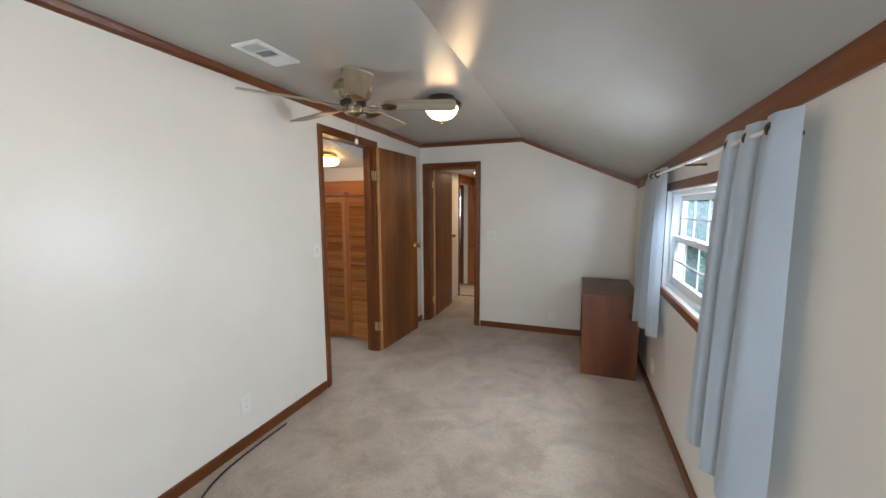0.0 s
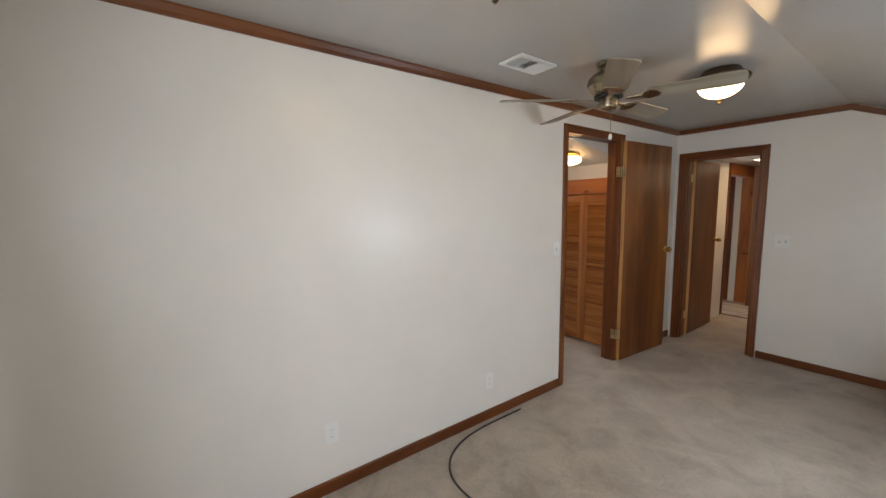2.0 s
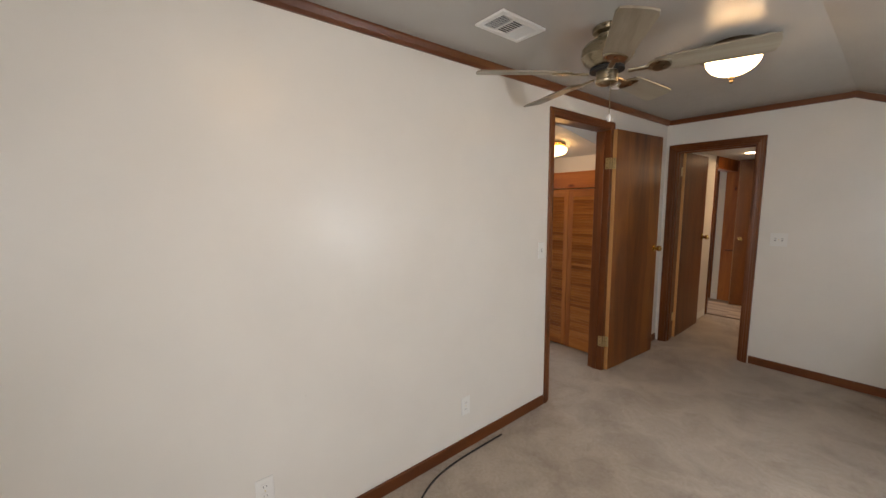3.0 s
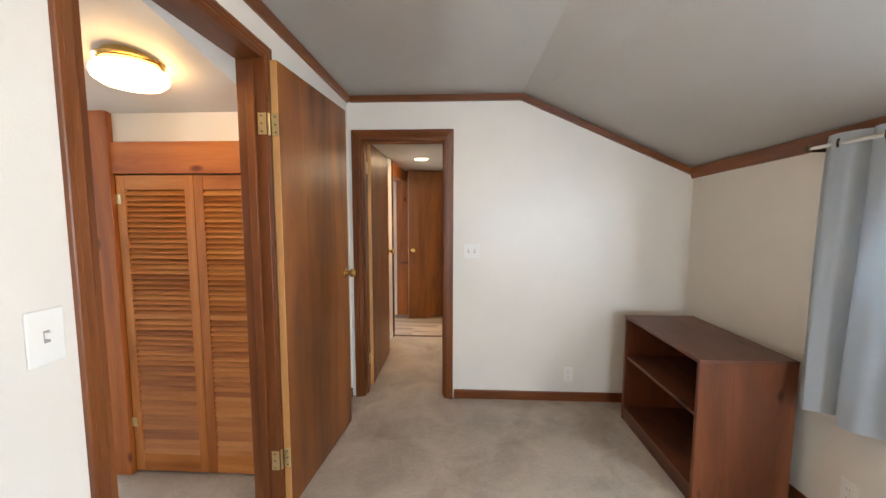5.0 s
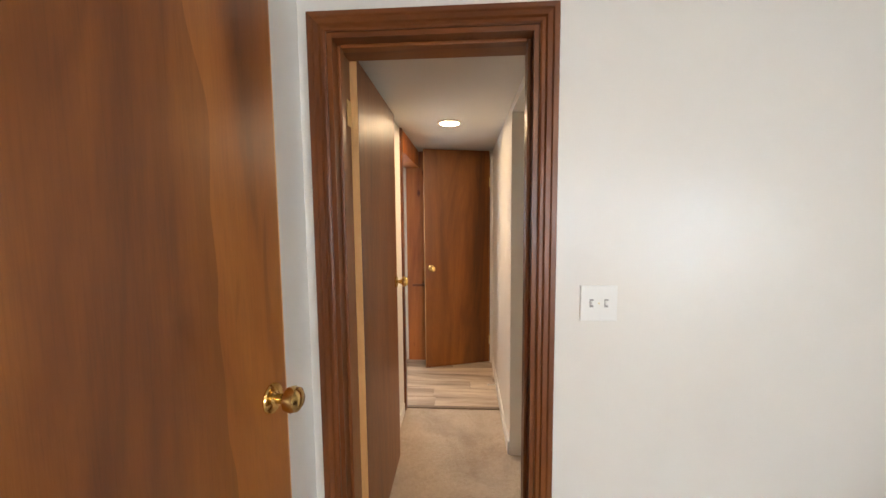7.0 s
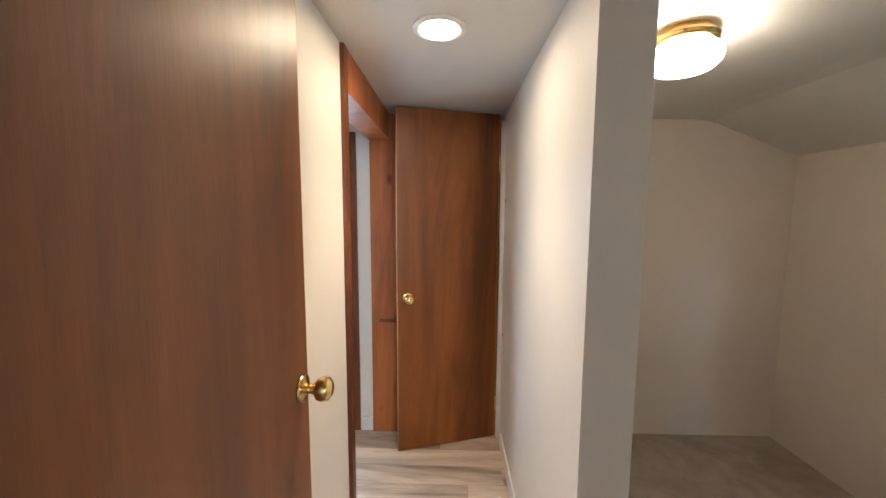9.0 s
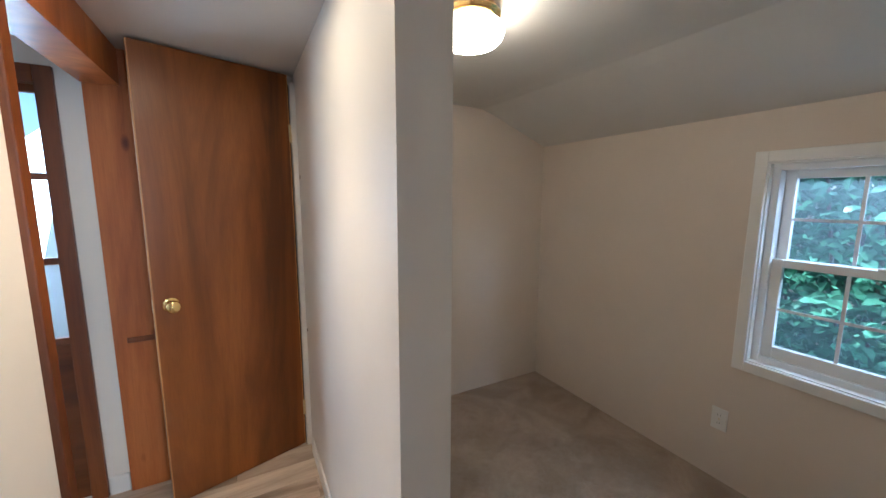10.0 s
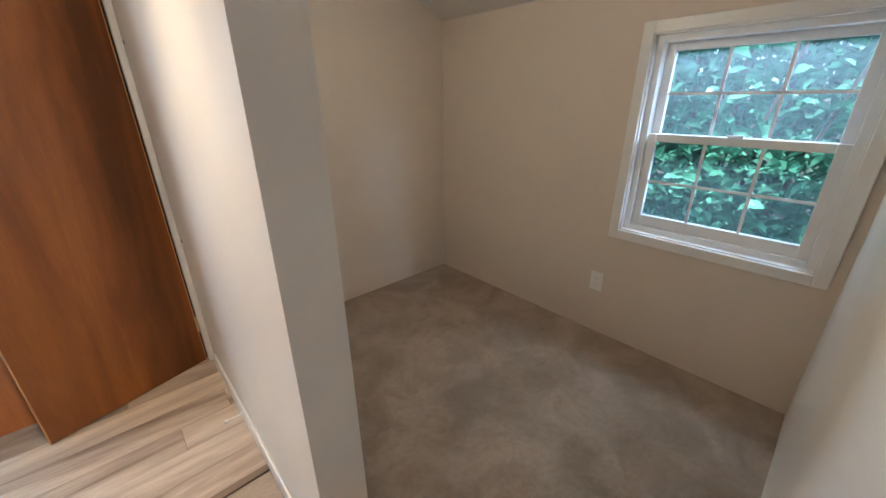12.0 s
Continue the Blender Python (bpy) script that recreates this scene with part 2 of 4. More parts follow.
wire(CLOTH, ramp(CLOTH, cw, [(0.3, (0.60, 0.67, 0.74)), (0.7, (0.70, 0.77, 0.84))]), bsdf(CLOTH, "Base Color"))
bump(CLOTH, [(cw, 0.25)], 0.002)
bsdf(CLOTH, "Sheen Weight").default_value = 0.2
CLOTH_WHITE = material("white_curtain_cloth", (0.72, 0.72, 0.72), 0.85)
CLOTH_DOT = material("grey_printed_dot", (0.10, 0.10, 0.11), 0.85)
GLASS = material("window_glass", (0.80, 0.95, 1.0), 0.02)
bsdf(GLASS, "Transmission Weight").default_value = 1.0
bsdf(GLASS, "IOR").default_value = 1.05
# pale translucent share put into the glass for the bright haze of reflections
haze = GLASS.node_tree.nodes.new("ShaderNodeBsdfTranslucent")
haze.inputs["Color"].default_value = (0.72, 0.86, 0.95, 1)
veil = GLASS.node_tree.nodes.new("ShaderNodeMixShader")
veil.inputs[0].default_value = 0.07
wire(GLASS, GLASS.node_tree.nodes["Principled BSDF"].outputs[0], veil.inputs[1])
wire(GLASS, haze.outputs[0], veil.inputs[2])
wire(GLASS, veil.outputs[0], GLASS.node_tree.nodes["Material Output"].inputs["Surface"])
# even dark colour of the unseen slab that blocks the sun
SUN_SLAB = material("sun_slab_dark", (0.08, 0.08, 0.08), 0.9)


# ---- mesh helpers ----
def box(bm, x0, x1, y0, y1, z0, z1, bev=0.0):
    r = bmesh.ops.create_cube(bm, size=1.0, matrix=Matrix.LocRotScale(((x0 + x1) / 2, (y0 + y1) / 2, (z0 + z1) / 2), None, (x1 - x0, y1 - y0, z1 - z0)))
    if bev:
        edges = list({e for v in r["verts"] for e in v.link_edges})
        bmesh.ops.bevel(bm, geom=edges, offset=bev, segments=2, affect="EDGES", profile=0.5)
    return bm


def boxed(*size, bev=0.0):
    return box(bmesh.new(), *size, bev=bev)


def lathe(bm, profile, m=Matrix(), seg=24):
    """Turns (radius, height) pairs round local z."""
    rings = []
    for r, h in profile:
        if r < 1e-5:
            rings.append([bm.verts.new(m @ Vector((0, 0, h)))])
        else:
            rings.append([bm.verts.new(m @ Vector((r * math.cos(2 * math.pi * k / seg), r * math.sin(2 * math.pi * k / seg), h))) for k in range(seg)])
    for a, b in zip(rings, rings[1:]):
        for k in range(seg):
            n = (k + 1) % seg
            if len(a) == 1 and len(b) > 1:
                bm.faces.new((a[0], b[k], b[n]))
            elif len(b) == 1 and len(a) > 1:
                bm.faces.new((a[k], b[0], a[n]))
            elif len(a) > 1:
                bm.faces.new((a[k], b[k], b[n], a[n]))
    bmesh.ops.recalc_face_normals(bm, faces=bm.faces)
    return bm


def prism(bm, outline, axis, a, b):
    """Extrudes a 2D outline along x or y from a to b; outline in (y, z) or (x, z)."""
    def put(p, q):
        return bm.verts.new((q, p[0], p[1]) if axis == "x" else (p[0], q, p[1]))
    one, two = [put(p, a) for p in outline], [put(p, b) for p in outline]
    n = len(outline)
    for k in range(n):
        bm.faces.new((one[k], one[(k + 1) % n], two[(k + 1) % n], two[k]))
    bm.faces.new(one)
    bm.faces.new(two[::-1])
    bmesh.ops.recalc_face_normals(bm, faces=bm.faces)
    return bm


def loft(bm, one, two):
    """A solid between two outlines of equal length, given as world points."""
    a, c = [bm.verts.new(p) for p in one], [bm.verts.new(p) for p in two]
    n = len(a)
    for k in range(n):
        bm.faces.new((a[k], a[(k + 1) % n], c[(k + 1) % n], c[k]))
    bm.faces.new(a)
    bm.faces.new(c[::-1])
    bmesh.ops.triangulate(bm, faces=bm.faces[:])
    bmesh.ops.recalc_face_normals(bm, faces=bm.faces)
    return bm


def mesh_of(name, bm, mat, smooth=False):
    me = bpy.data.meshes.new(name)
    bm.to_mesh(me)
    bm.free()
    me.materials.append(mat)
    if smooth:
        me.shade_smooth()
        me.set_sharp_from_angle(angle=radians(35))
    return me


def part(name, bm, mat, parent=None, label="", smooth=False, kind=""):
    ob = new(name, mesh_of(name, bm, mat, smooth))
    ob.parent = parent
    return tagged(ob, label, kind=kind)


def thing(name, label, category, m=Matrix(), group="", kind=""):
    ob = new(name)
    ob.empty_display_size = 0.05
    ob.matrix_world = m
    return tagged(ob, label, category, group, kind)


def setting(name, bm, mat, label, category):
    return tagged(part(name, bm, mat), label, category, kind="structure")


# ---- plan ----
WX, EX, NY, SY = -1.826, 0.748, 4.895, -0.56        # long room
CZ, RIDGE, EZ = 2.342, -0.51, 1.785                # flat ceiling, start of slope, height at the east wall
NB = 5.065                                       # back of the north wall
HW, PX0, PX1 = -1.765, -1.036, -0.906             # hall west face, partition
PY = 5.858                                        # near end of the partition
HC = 2.085                                        # hall ceiling
E2, N2, C2, R2, EZ2 = 0.766, 7.35, 2.06, 0.22, 1.838   # small room
END = 7.345                                        # end of hall
AY0, AY1, AZ = 2.885, 3.712, 2.145                  # opening A
BX0, BX1, BZ = -1.733, -1.072, 2.035              # opening B
SEAM = 6.40

setting("floor", boxed(-6.3, 0.95, -0.75, 7.4, -0.12, 0.0), CARPET, "worn beige cut-pile carpet over the whole floor", "floor")
setting("floor_small_room", boxed(PX1, E2, NB, N2, -0.02, 0.006), CARPET_2, "taupe cut-pile carpet of the small room", "floor")
setting("ground", boxed(-400, 400, -400, 400, -0.5, -0.3), SOIL, "dark soil ground outside the windows", "ground")

# long room walls
bm = bmesh.new()
box(bm, WX - 0.12, WX, SY - 0.12, AY0, 0, 2.55)
box(bm, WX - 0.12, WX, AY1, NB, 0, 2.55)
box(bm, WX - 0.12, WX, AY0, AY1, AZ, 2.55)
setting("wall_west", bm, WALL, "long off-white semi-gloss painted wall with a doorway", "wall")
bm = bmesh.new()
box(bm, WX, BX0, NY, NB, 0, 2.55)
box(bm, BX1, 0.9, NY, NB, 0, 2.55)
box(bm, BX0, BX1, NY, NB, BZ, 2.55)
setting("wall_north", bm, WALL, "off-white painted end wall under a sloping ceiling", "wall")
W1Y0, W1Y1, W1Z0, W1Z1 = 2.25, 3.49, 0.935, 1.64
bm = bmesh.new()
box(bm, EX, EX + 0.13, SY - 0.12, W1Y0, 0, 2.08)
box(bm, EX, EX + 0.13, W1Y1, NY, 0, 2.08)
box(bm, EX, EX + 0.13, W1Y0, W1Y1, 0, W1Z0)
box(bm, EX, EX + 0.13, W1Y0, W1Y1, W1Z1, 2.08)
setting("wall_east", bm, WALL, "low off-white painted side wall with a window", "wall")
S0, S1, SZ0, SZ1 = -0.62, 0.45, 0.8, 1.9
bm = bmesh.new()
box(bm, WX, S0, SY - 0.12, SY, 0, 2.55)
box(bm, S1, EX, SY - 0.12, SY, 0, 2.55)
box(bm, S0, S1, SY - 0.12, SY, 0, SZ0)
box(bm, S0, S1, SY - 0.12, SY, SZ1, 2.55)
setting("wall_south", bm, WALL, "off-white painted end wall with a curtained window", "wall")
EZS = 1.975                                        # east end of the slope at the south wall


def ceiling_line(y, ez):
    return [(x, y, z) for x, z in ((WX - 0.12, CZ), (RIDGE, CZ), (EX + 0.15, ez - 0.066), (EX + 0.15, ez + 0.10), (RIDGE, CZ + 0.16), (WX - 0.12, CZ + 0.16))]


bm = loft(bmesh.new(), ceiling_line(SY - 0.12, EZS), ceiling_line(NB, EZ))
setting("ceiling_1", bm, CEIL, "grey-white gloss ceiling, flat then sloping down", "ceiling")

# hall
bm = bmesh.new()
box(bm, HW - 0.12, HW, NB, 6.385, 0, 2.3)
setting("wall_hall_west", bm, WALL, "cream painted hall wall behind an open door", "wall")
bm = bmesh.new()
box(bm, PX0, PX1, PY, END, 0, 2.3, 0.0)
box(bm, PX0, PX1, NB, PY, 2.04, 2.3)
setting("wall_partition", bm, WALL, "cream painted partition with an opening into the small room", "wall")
setting("ceiling_hall", boxed(HW - 1.6, PX0, NB, END + 0.12, HC, HC + 0.1), CEIL_MATT, "low off-white painted hall ceiling", "ceiling")
bm = bmesh.new()
box(bm, -1.70, PX0, END, END + 0.10, 2.078, 2.3)
box(bm, -1.97, -1.87, END, END + 0.10, 0, 2.3)
box(bm, -3.35, -2.63, END, END + 0.10, 0, 2.3)
box(bm, -2.63, -1.97, END, END + 0.10, 1.98, 2.3)
setting("wall_hall_end", bm, WALL, "white painted end wall with baseboard", "wall")
setting("wall_closet_back", boxed(-1.95, -0.9, 7.9, 8.0, 0, 2.3), WALL, "plain back wall of a dark closet", "wall")
# unseen sides and top, added to block skylight behind the ajar door
setting("wall_closet_sides", box(boxed(-2.0, -1.9, END + 0.1, 7.9, 0, 2.3), -0.95, -0.85, END + 0.1, 7.9, 0, 2.3), WALL, "unseen side walls added to keep a closet dark", "wall")
setting("ceiling_dark_closet", boxed(-2.0, -0.85, END + 0.12, 8.0, 2.3, 2.4), WALL, "plain unseen closet ceiling, added", "ceiling")
setting("wall_landing_west", boxed(-3.35, -3.23, 5.9, END, 0, 2.3), WALL, "plain white landing wall", "wall")
setting("wall_landing_south", boxed(-3.23, HW - 0.12, 5.78, 5.90, 0, 2.3), WALL, "plain white landing wall", "wall")

# small room
W2Y0, W2Y1, W2Z0, W2Z1 = 5.15, 5.93, 0.68, 1.61
bm = bmesh.new()
box(bm, E2, E2 + 0.13, NB, W2Y0, 0, 1.95)
box(bm, E2, E2 + 0.13, W2Y1, N2 + 0.12, 0, 1.95)
box(bm, E2, E2 + 0.13, W2Y0, W2Y1, 0, W2Z0)
box(bm, E2, E2 + 0.13, W2Y0, W2Y1, W2Z1, 1.95)
setting("wall_small_room_east", bm, WALL_BEIGE, "warm beige painted wall with a white window", "wall")
setting("wall_small_room_north", boxed(PX1, E2, N2, N2 + 0.12, 0, 2.3), WALL_BEIGE, "warm beige painted wall under the sloping ceiling", "wall")
bm = prism(bmesh.new(), [(PX1, C2), (R2 - 0.12, C2), (R2 - 0.03, C2 - 0.008), (R2 + 0.06, C2 - 0.035), (E2 + 0.15, EZ2 - 0.055), (E2 + 0.15, EZ2 + 0.1), (R2, C2 + 0.12), (PX1, C2 + 0.12)], "y", NB, N2 + 0.12)
setting("ceiling_small_room", bm, CEIL_MATT, "off-white ceiling with a rounded bend into the slope", "ceiling")

# landing beyond doorway A and the bright room behind it
CLY = 3.95
setting("ceiling_landing", prism(bmesh.new(), [(1.4, 2.16), (3.2, 2.11), (CLY + 0.05, 1.965), (CLY + 0.05, 2.1), (3.2, 2.32), (1.4, 2.34)], "x", -2.9, WX - 0.12), CEIL_MATT, "cream painted sloping landing ceiling", "ceiling")
setting("wall_above_closet", boxed(-2.78, WX - 0.12, CLY, CLY + 0.08, 1.822, 2.1), WALL, "cream painted strip above the closet", "wall")
setting("wall_closet_inside", boxed(-3.0, WX - 0.12, 4.6, 4.7, 0, 2.2), WALL, "plain back wall of the louvred closet", "wall")
setting("wall_closet_side", boxed(-3.0, -2.9, CLY + 0.06, 4.6, 0, 2.2), WALL, "plain side wall of the louvred closet", "wall")
setting("ceiling_closet", boxed(-3.0, WX - 0.12, CLY + 0.05, 4.7, 2.1, 2.2), WALL, "plain unseen closet ceiling, added", "ceiling")
setting("wall_landing_end", boxed(-2.9, WX - 0.12, 1.4, 1.5, 0, 2.4), WALL, "plain white landing wall", "wall")
setting("wall_landing_side", boxed(-3.0, -2.9, 1.4, 2.6, 0, 2.4), WALL, "plain white landing wall", "wall")
setting("wall_far_room_south", boxed(-6.2, -3.0, 2.0, 2.1, 0, 2.6), WALL, "plain white wall of the bright room", "wall")
setting("wall_far_room_north", boxed(-6.2, -3.0, 6.6, 6.7, 0, 2.6), WALL, "plain white wall of the bright room", "wall")
bm = bmesh.new()
box(bm, -6.2, -6.1, 2.1, 3.7, 0, 2.6)
box(bm, -6.2, -6.1, 5.5, 6.6, 0, 2.6)
box(bm, -6.2, -6.1, 3.7, 5.5, 0, 0.6)
box(bm, -6.2, -6.1, 3.7, 5.5, 2.1, 2.6)
setting("wall_far_room_west", bm, WALL, "white wall of the bright room with a window", "wall")
setting("wall_far_room_east", boxed(-3.0, -2.9, 4.7, 6.7, 0, 2.6), WALL, "plain white wall of the bright room", "wall")
setting("ceiling_far_room", boxed(-6.2, -2.9, 2.0, 6.7, 2.4, 2.5), CEIL_MATT, "white ceiling of the bright room", "ceiling")
# unseen slab, added so that no sun leaks between walls and ceilings
setting("roof", boxed(-6.4, 0.2, -0.9, 8.0, 2.62, 2.72), SUN_SLAB, "unseen dark slab added to keep sun out of the rooms", "roof")


# ---- trim ----
def strip(name, size, mat, label, bev=0.006):
    return setting(name, boxed(*size, bev=bev), mat, label, "trim")


def cornice(name, outline, axis, a, b, mat):
    return setting(name, prism(bmesh.new(), outline, axis, a, b), mat, "dark red-brown stained wooden cornice strip", "trim")


CH = 0.046
cornice("trim_west", [(WX, CZ - CH), (WX + 0.012, CZ - CH), (WX + 0.022, CZ - 0.032), (WX + 0.03, CZ - 0.010), (WX + 0.03, CZ), (WX, CZ)], "y", SY, NY, TRIM_Y)
def east_cornice(y, ez):
    return [(x, y, z) for x, z in ((EX, ez - 0.062), (EX - 0.012, ez - 0.062), (EX - 0.024, ez - 0.03), (EX - 0.03, ez + 0.012), (EX, ez))]


setting("trim_east", loft(bmesh.new(), east_cornice(SY, EZS), east_cornice(NY, EZ)), TRIM_Y, "dark red-brown stained wooden cornice strip", "trim")
for name, y0, y1, ez in (("trim_north", NY - 0.024, NY, EZ), ("trim_south", SY, SY + 0.024, EZS)):
    bm = prism(bmesh.new(), [(WX + 0.03, CZ - CH), (RIDGE - 0.01, CZ - CH), (EX - 0.03, ez - CH + 0.013), (EX - 0.03, ez + 0.013), (RIDGE, CZ), (WX + 0.03, CZ)], "y", y0, y1)
    setting(name, bm, TRIM_X, "dark red-brown stained cornice bent along the ceiling slope", "trim")

BASE = "red-brown stained wooden baseboard"
strip("baseboard_west_south", (WX, WX + 0.014, SY, AY0 - 0.06, 0, 0.075), TRIM_Y, BASE)
strip("baseboard_west_north", (WX, WX + 0.014, AY1 + 0.065, NY - 0.02, 0, 0.075), TRIM_Y, BASE)
strip("baseboard_north", (BX1 + 0.066, EX - 0.016, NY - 0.014, NY, 0, 0.075), TRIM_X, BASE)
strip("baseboard_east", (EX - 0.014, EX, SY, NY, 0, 0.075), TRIM_Y, BASE)
strip("baseboard_south", (WX + 0.016, EX - 0.016, SY, SY + 0.014, 0, 0.075), TRIM_X, BASE)
strip("baseboard_partition", (PX0 - 0.012, PX0, PY + 0.01, END - 0.14, 0, 0.085), WHITE, "white painted baseboard of the partition")
strip("baseboard_hall_end", (-1.965, -1.885, END - 0.014, END, 0, 0.10), WHITE, "white painted baseboard")
strip("baseboard_hall_west", (HW, HW + 0.012, NB, 6.31, 0, 0.08), WHITE, "cream painted baseboard")


def casing_profile(w, d):
    """Moulded casing section: width w from the opening outwards, depth d."""
    return [(0, 0), (0, d * 0.45), (w * 0.10, d * 0.62), (w * 0.28, d * 0.55), (w * 0.36, d * 0.85), (w * 0.62, d * 0.78), (w * 0.70, d), (w * 0.95, d), (w, d * 0.8), (w, 0)]


def casing(parent, x0, x1, top, width, depth, to_world, mats, left=True):
    """A mitred door casing round an opening from x0 to x1 in a wall plane; to_world maps (along, out, up)."""
    prof = casing_profile(width, depth)
    lines = [("casing_leg", [((x0 - p, q, 0), (x0 - p, q, top + p)) for p, q in prof], mats[0]),
             ("casing_leg", [((x1 + p, q, 0), (x1 + p, q, top + p)) for p, q in prof], mats[0]),
             ("casing_head", [((x0 - p, q, top + p), (x1 + p, q, top + p)) for p, q in prof], mats[1])]
    for name, runs, mat in lines:
        bm = bmesh.new()
        a = [bm.verts.new(to_world(*r[0])) for r in runs]
        b = [bm.verts.new(to_world(*r[1])) for r in runs]
        n = len(runs)
        for k in range(n):
            bm.faces.new((a[k], a[(k + 1) % n], b[(k + 1) % n], b[k]))
        bm.faces.new(a)
        bm.faces.new(b[::-1])
        bmesh.ops.recalc_face_normals(bm, faces=bm.faces)
        part(name, bm, mat, parent)


# doorway A: frame lining and casing in the west wall
frame_a = thing("door_frame_1", "dark stained door frame with moulded casing", "door frame", kind="structure")
casing(frame_a, AY0, AY1, AZ, 0.046, 0.014, lambda a, o, u: Vector((WX + o, a, u)), (TRIM_Z, TRIM_Y))
casing(frame_a, AY0, AY1, AZ, 0.046, 0.014, lambda a, o, u: Vector((WX - 0.12 - o, a, u)), (TRIM_Z, TRIM_Y))
part("jamb", boxed(WX - 0.121, WX + 0.010, AY1 - 0.018, AY1 - 0.001, 0, AZ, bev=0.003), TRIM_Z, frame_a)
part("jamb", boxed(WX - 0.121, WX + 0.003, AY0 - 0.002, AY0 + 0.018, 0, AZ), TRIM_Z, frame_a)
part("head_jamb", boxed(WX - 0.121, WX + 0.003, AY0 + 0.018, AY1 - 0.018, AZ - 0.018, AZ + 0.002), TRIM_Y, frame_a)
part("stop", boxed(WX - 0.075, WX - 0.04, AY1 - 0.03, AY1 - 0.018, 0, AZ - 0.02, bev=0.003), TRIM_Z, frame_a)
part("stop", boxed(WX - 0.075, WX - 0.04, AY0 + 0.018, AY0 + 0.03, 0, AZ - 0.02, bev=0.003), TRIM_Z, frame_a)
part("strike_plate", boxed(WX - 0.038, WX - 0.008, AY0 + 0.018, AY0 + 0.0205, 1.02, 1.09, bev=0.0008), OLD_BRASS, frame_a, "brass strike plate")

# doorway B in the north wall
frame_b = thing("door_frame_2", "dark red-brown door frame with deep moulded casing", "door frame", kind="structure")
casing(frame_b, BX0, BX1, BZ, 0.057, 0.026, lambda a, o, u: Vector((a, NY - o, u)), (TRIM_Z, TRIM_X))
part("jamb", boxed(BX0 - 0.002, BX0 + 0.016, NY - 0.004, NB + 0.002, 0, BZ), TRIM_Z, frame_b)
part("jamb", boxed(BX1 - 0.016, BX1 + 0.002, NY - 0.004, NB + 0.002, 0, BZ), TRIM_Z, frame_b)
part("head_jamb", boxed(BX0 + 0.016, BX1 - 0.016, NY - 0.004, NB + 0.002, BZ - 0.016, BZ + 0.002), TRIM_X, frame_b)
part("stop", boxed(BX0 + 0.016, BX0 + 0.028, NY + 0.04, NY + 0.078, 0, BZ - 0.02, bev=0.003), TRIM_Z, frame_b)
part("stop", boxed(BX1 - 0.028, BX1 - 0.016, NY + 0.04, NY + 0.078, 0, BZ - 0.02, bev=0.003), TRIM_Z, frame_b)
part("head_stop", boxed(BX0 + 0.03, BX1 - 0.03, NY + 0.04, NY + 0.078, BZ - 0.028, BZ - 0.016, bev=0.003), TRIM_X, frame_b)


# ---- doors ----
KNOB = [(0, 0.070), (0.016, 0.069), (0.025, 0.062), (0.0285, 0.050), (0.025, 0.038), (0.015, 0.031), (0.011, 0.024), (0.011, 0.014), (0.016, 0.010), (0.031, 0.007), (0.033, 0.003), (0.032, 0.0), (0, 0.0)]


def knob(parent, at, way):
    """Brass knob with its rose, standing out of a door face along way."""
    m = Matrix.Translation(at) @ Vector(way).to_track_quat("Z", "Y").to_matrix().to_4x4()
    k = part("knob", lathe(bmesh.new(), KNOB[:9], m), BRASS, parent, "polished brass knob", True)
    part("rose", lathe(bmesh.new(), KNOB[8:], m), BRASS, k, "", True)
    return k


def hinge(parent, y, x, z, width=0.034):
    """Brass butt hinge: two leaves beside a knuckle, lying in the plane that faces +x or -y."""
    h = part("hinge", boxed(x - 0.002, x + 0.002, y + 0.004, y + width, z - 0.045, z + 0.045, bev=0.001), OLD_BRASS, parent, "brass butt hinge")
    part("hinge_leaf", boxed(x - 0.002, x + 0.002, y - width, y - 0.004, z - 0.045, z + 0.045, bev=0.001), OLD_BRASS, h)
    part("knuckle", lathe(bmesh.new(), [(0, -0.048), (0.006, -0.047), (0.006, 0.047), (0, 0.048)], Matrix.Translation((x + 0.004, y, z)), 10), OLD_BRASS, h, "", True)
    bm = bmesh.new()
    for dy in (-0.022, 0.022):
        for dz in (-0.032, -0.01, 0.012, 0.034):
            lathe(bm, [(0, 0.003), (0.0035, 0.0025), (0.0035, 0)], Matrix.Translation((x + 0.0015, y + dy, z + dz)) @ pose(0, 0, 0, 0, 90, 0), 8)
    part("screws", bm, SLOT, h)
    return h


def door(name, label, m, wide, high, face, knob_z, knob_y, hinges=(), sides=(1, -1), base=0.015, edge=EDGE):
    """A flush slab door along local +y from its hinge; its face looks along local +x."""
    d = thing(name, label, "door", m, kind="structure")
    part("slab", boxed(0.0, 0.034, 0.004, wide - 0.004, base, high, bev=0.0015), face, d)
    part("hinge_edge", boxed(0.001, 0.033, 0.0, 0.004, base, high), edge, d, "pale unstained door edge")
    part("lock_edge", boxed(0.001, 0.033, wide - 0.004, wide, base, high), edge, d, "pale unstained door edge")
    for s in sides:
        knob(d, (0.034 if s > 0 else 0.0, knob_y, knob_z), (s, 0, 0))
    part("latch_plate", boxed(0.006, 0.028, wide, wide + 0.0015, knob_z - 0.028, knob_z + 0.028), OLD_BRASS, d)
    for z in hinges:
        hinge(d, -0.002, 0.034, z)
    return d


door("door_1", "honey-brown wood veneer door standing fully open against the wall", pose(WX + 0.018, AY1 + 0.010, 0, 0, 0, -4.3), 0.79, 2.13, DOOR, 1.07, 0.73, (), (1,))
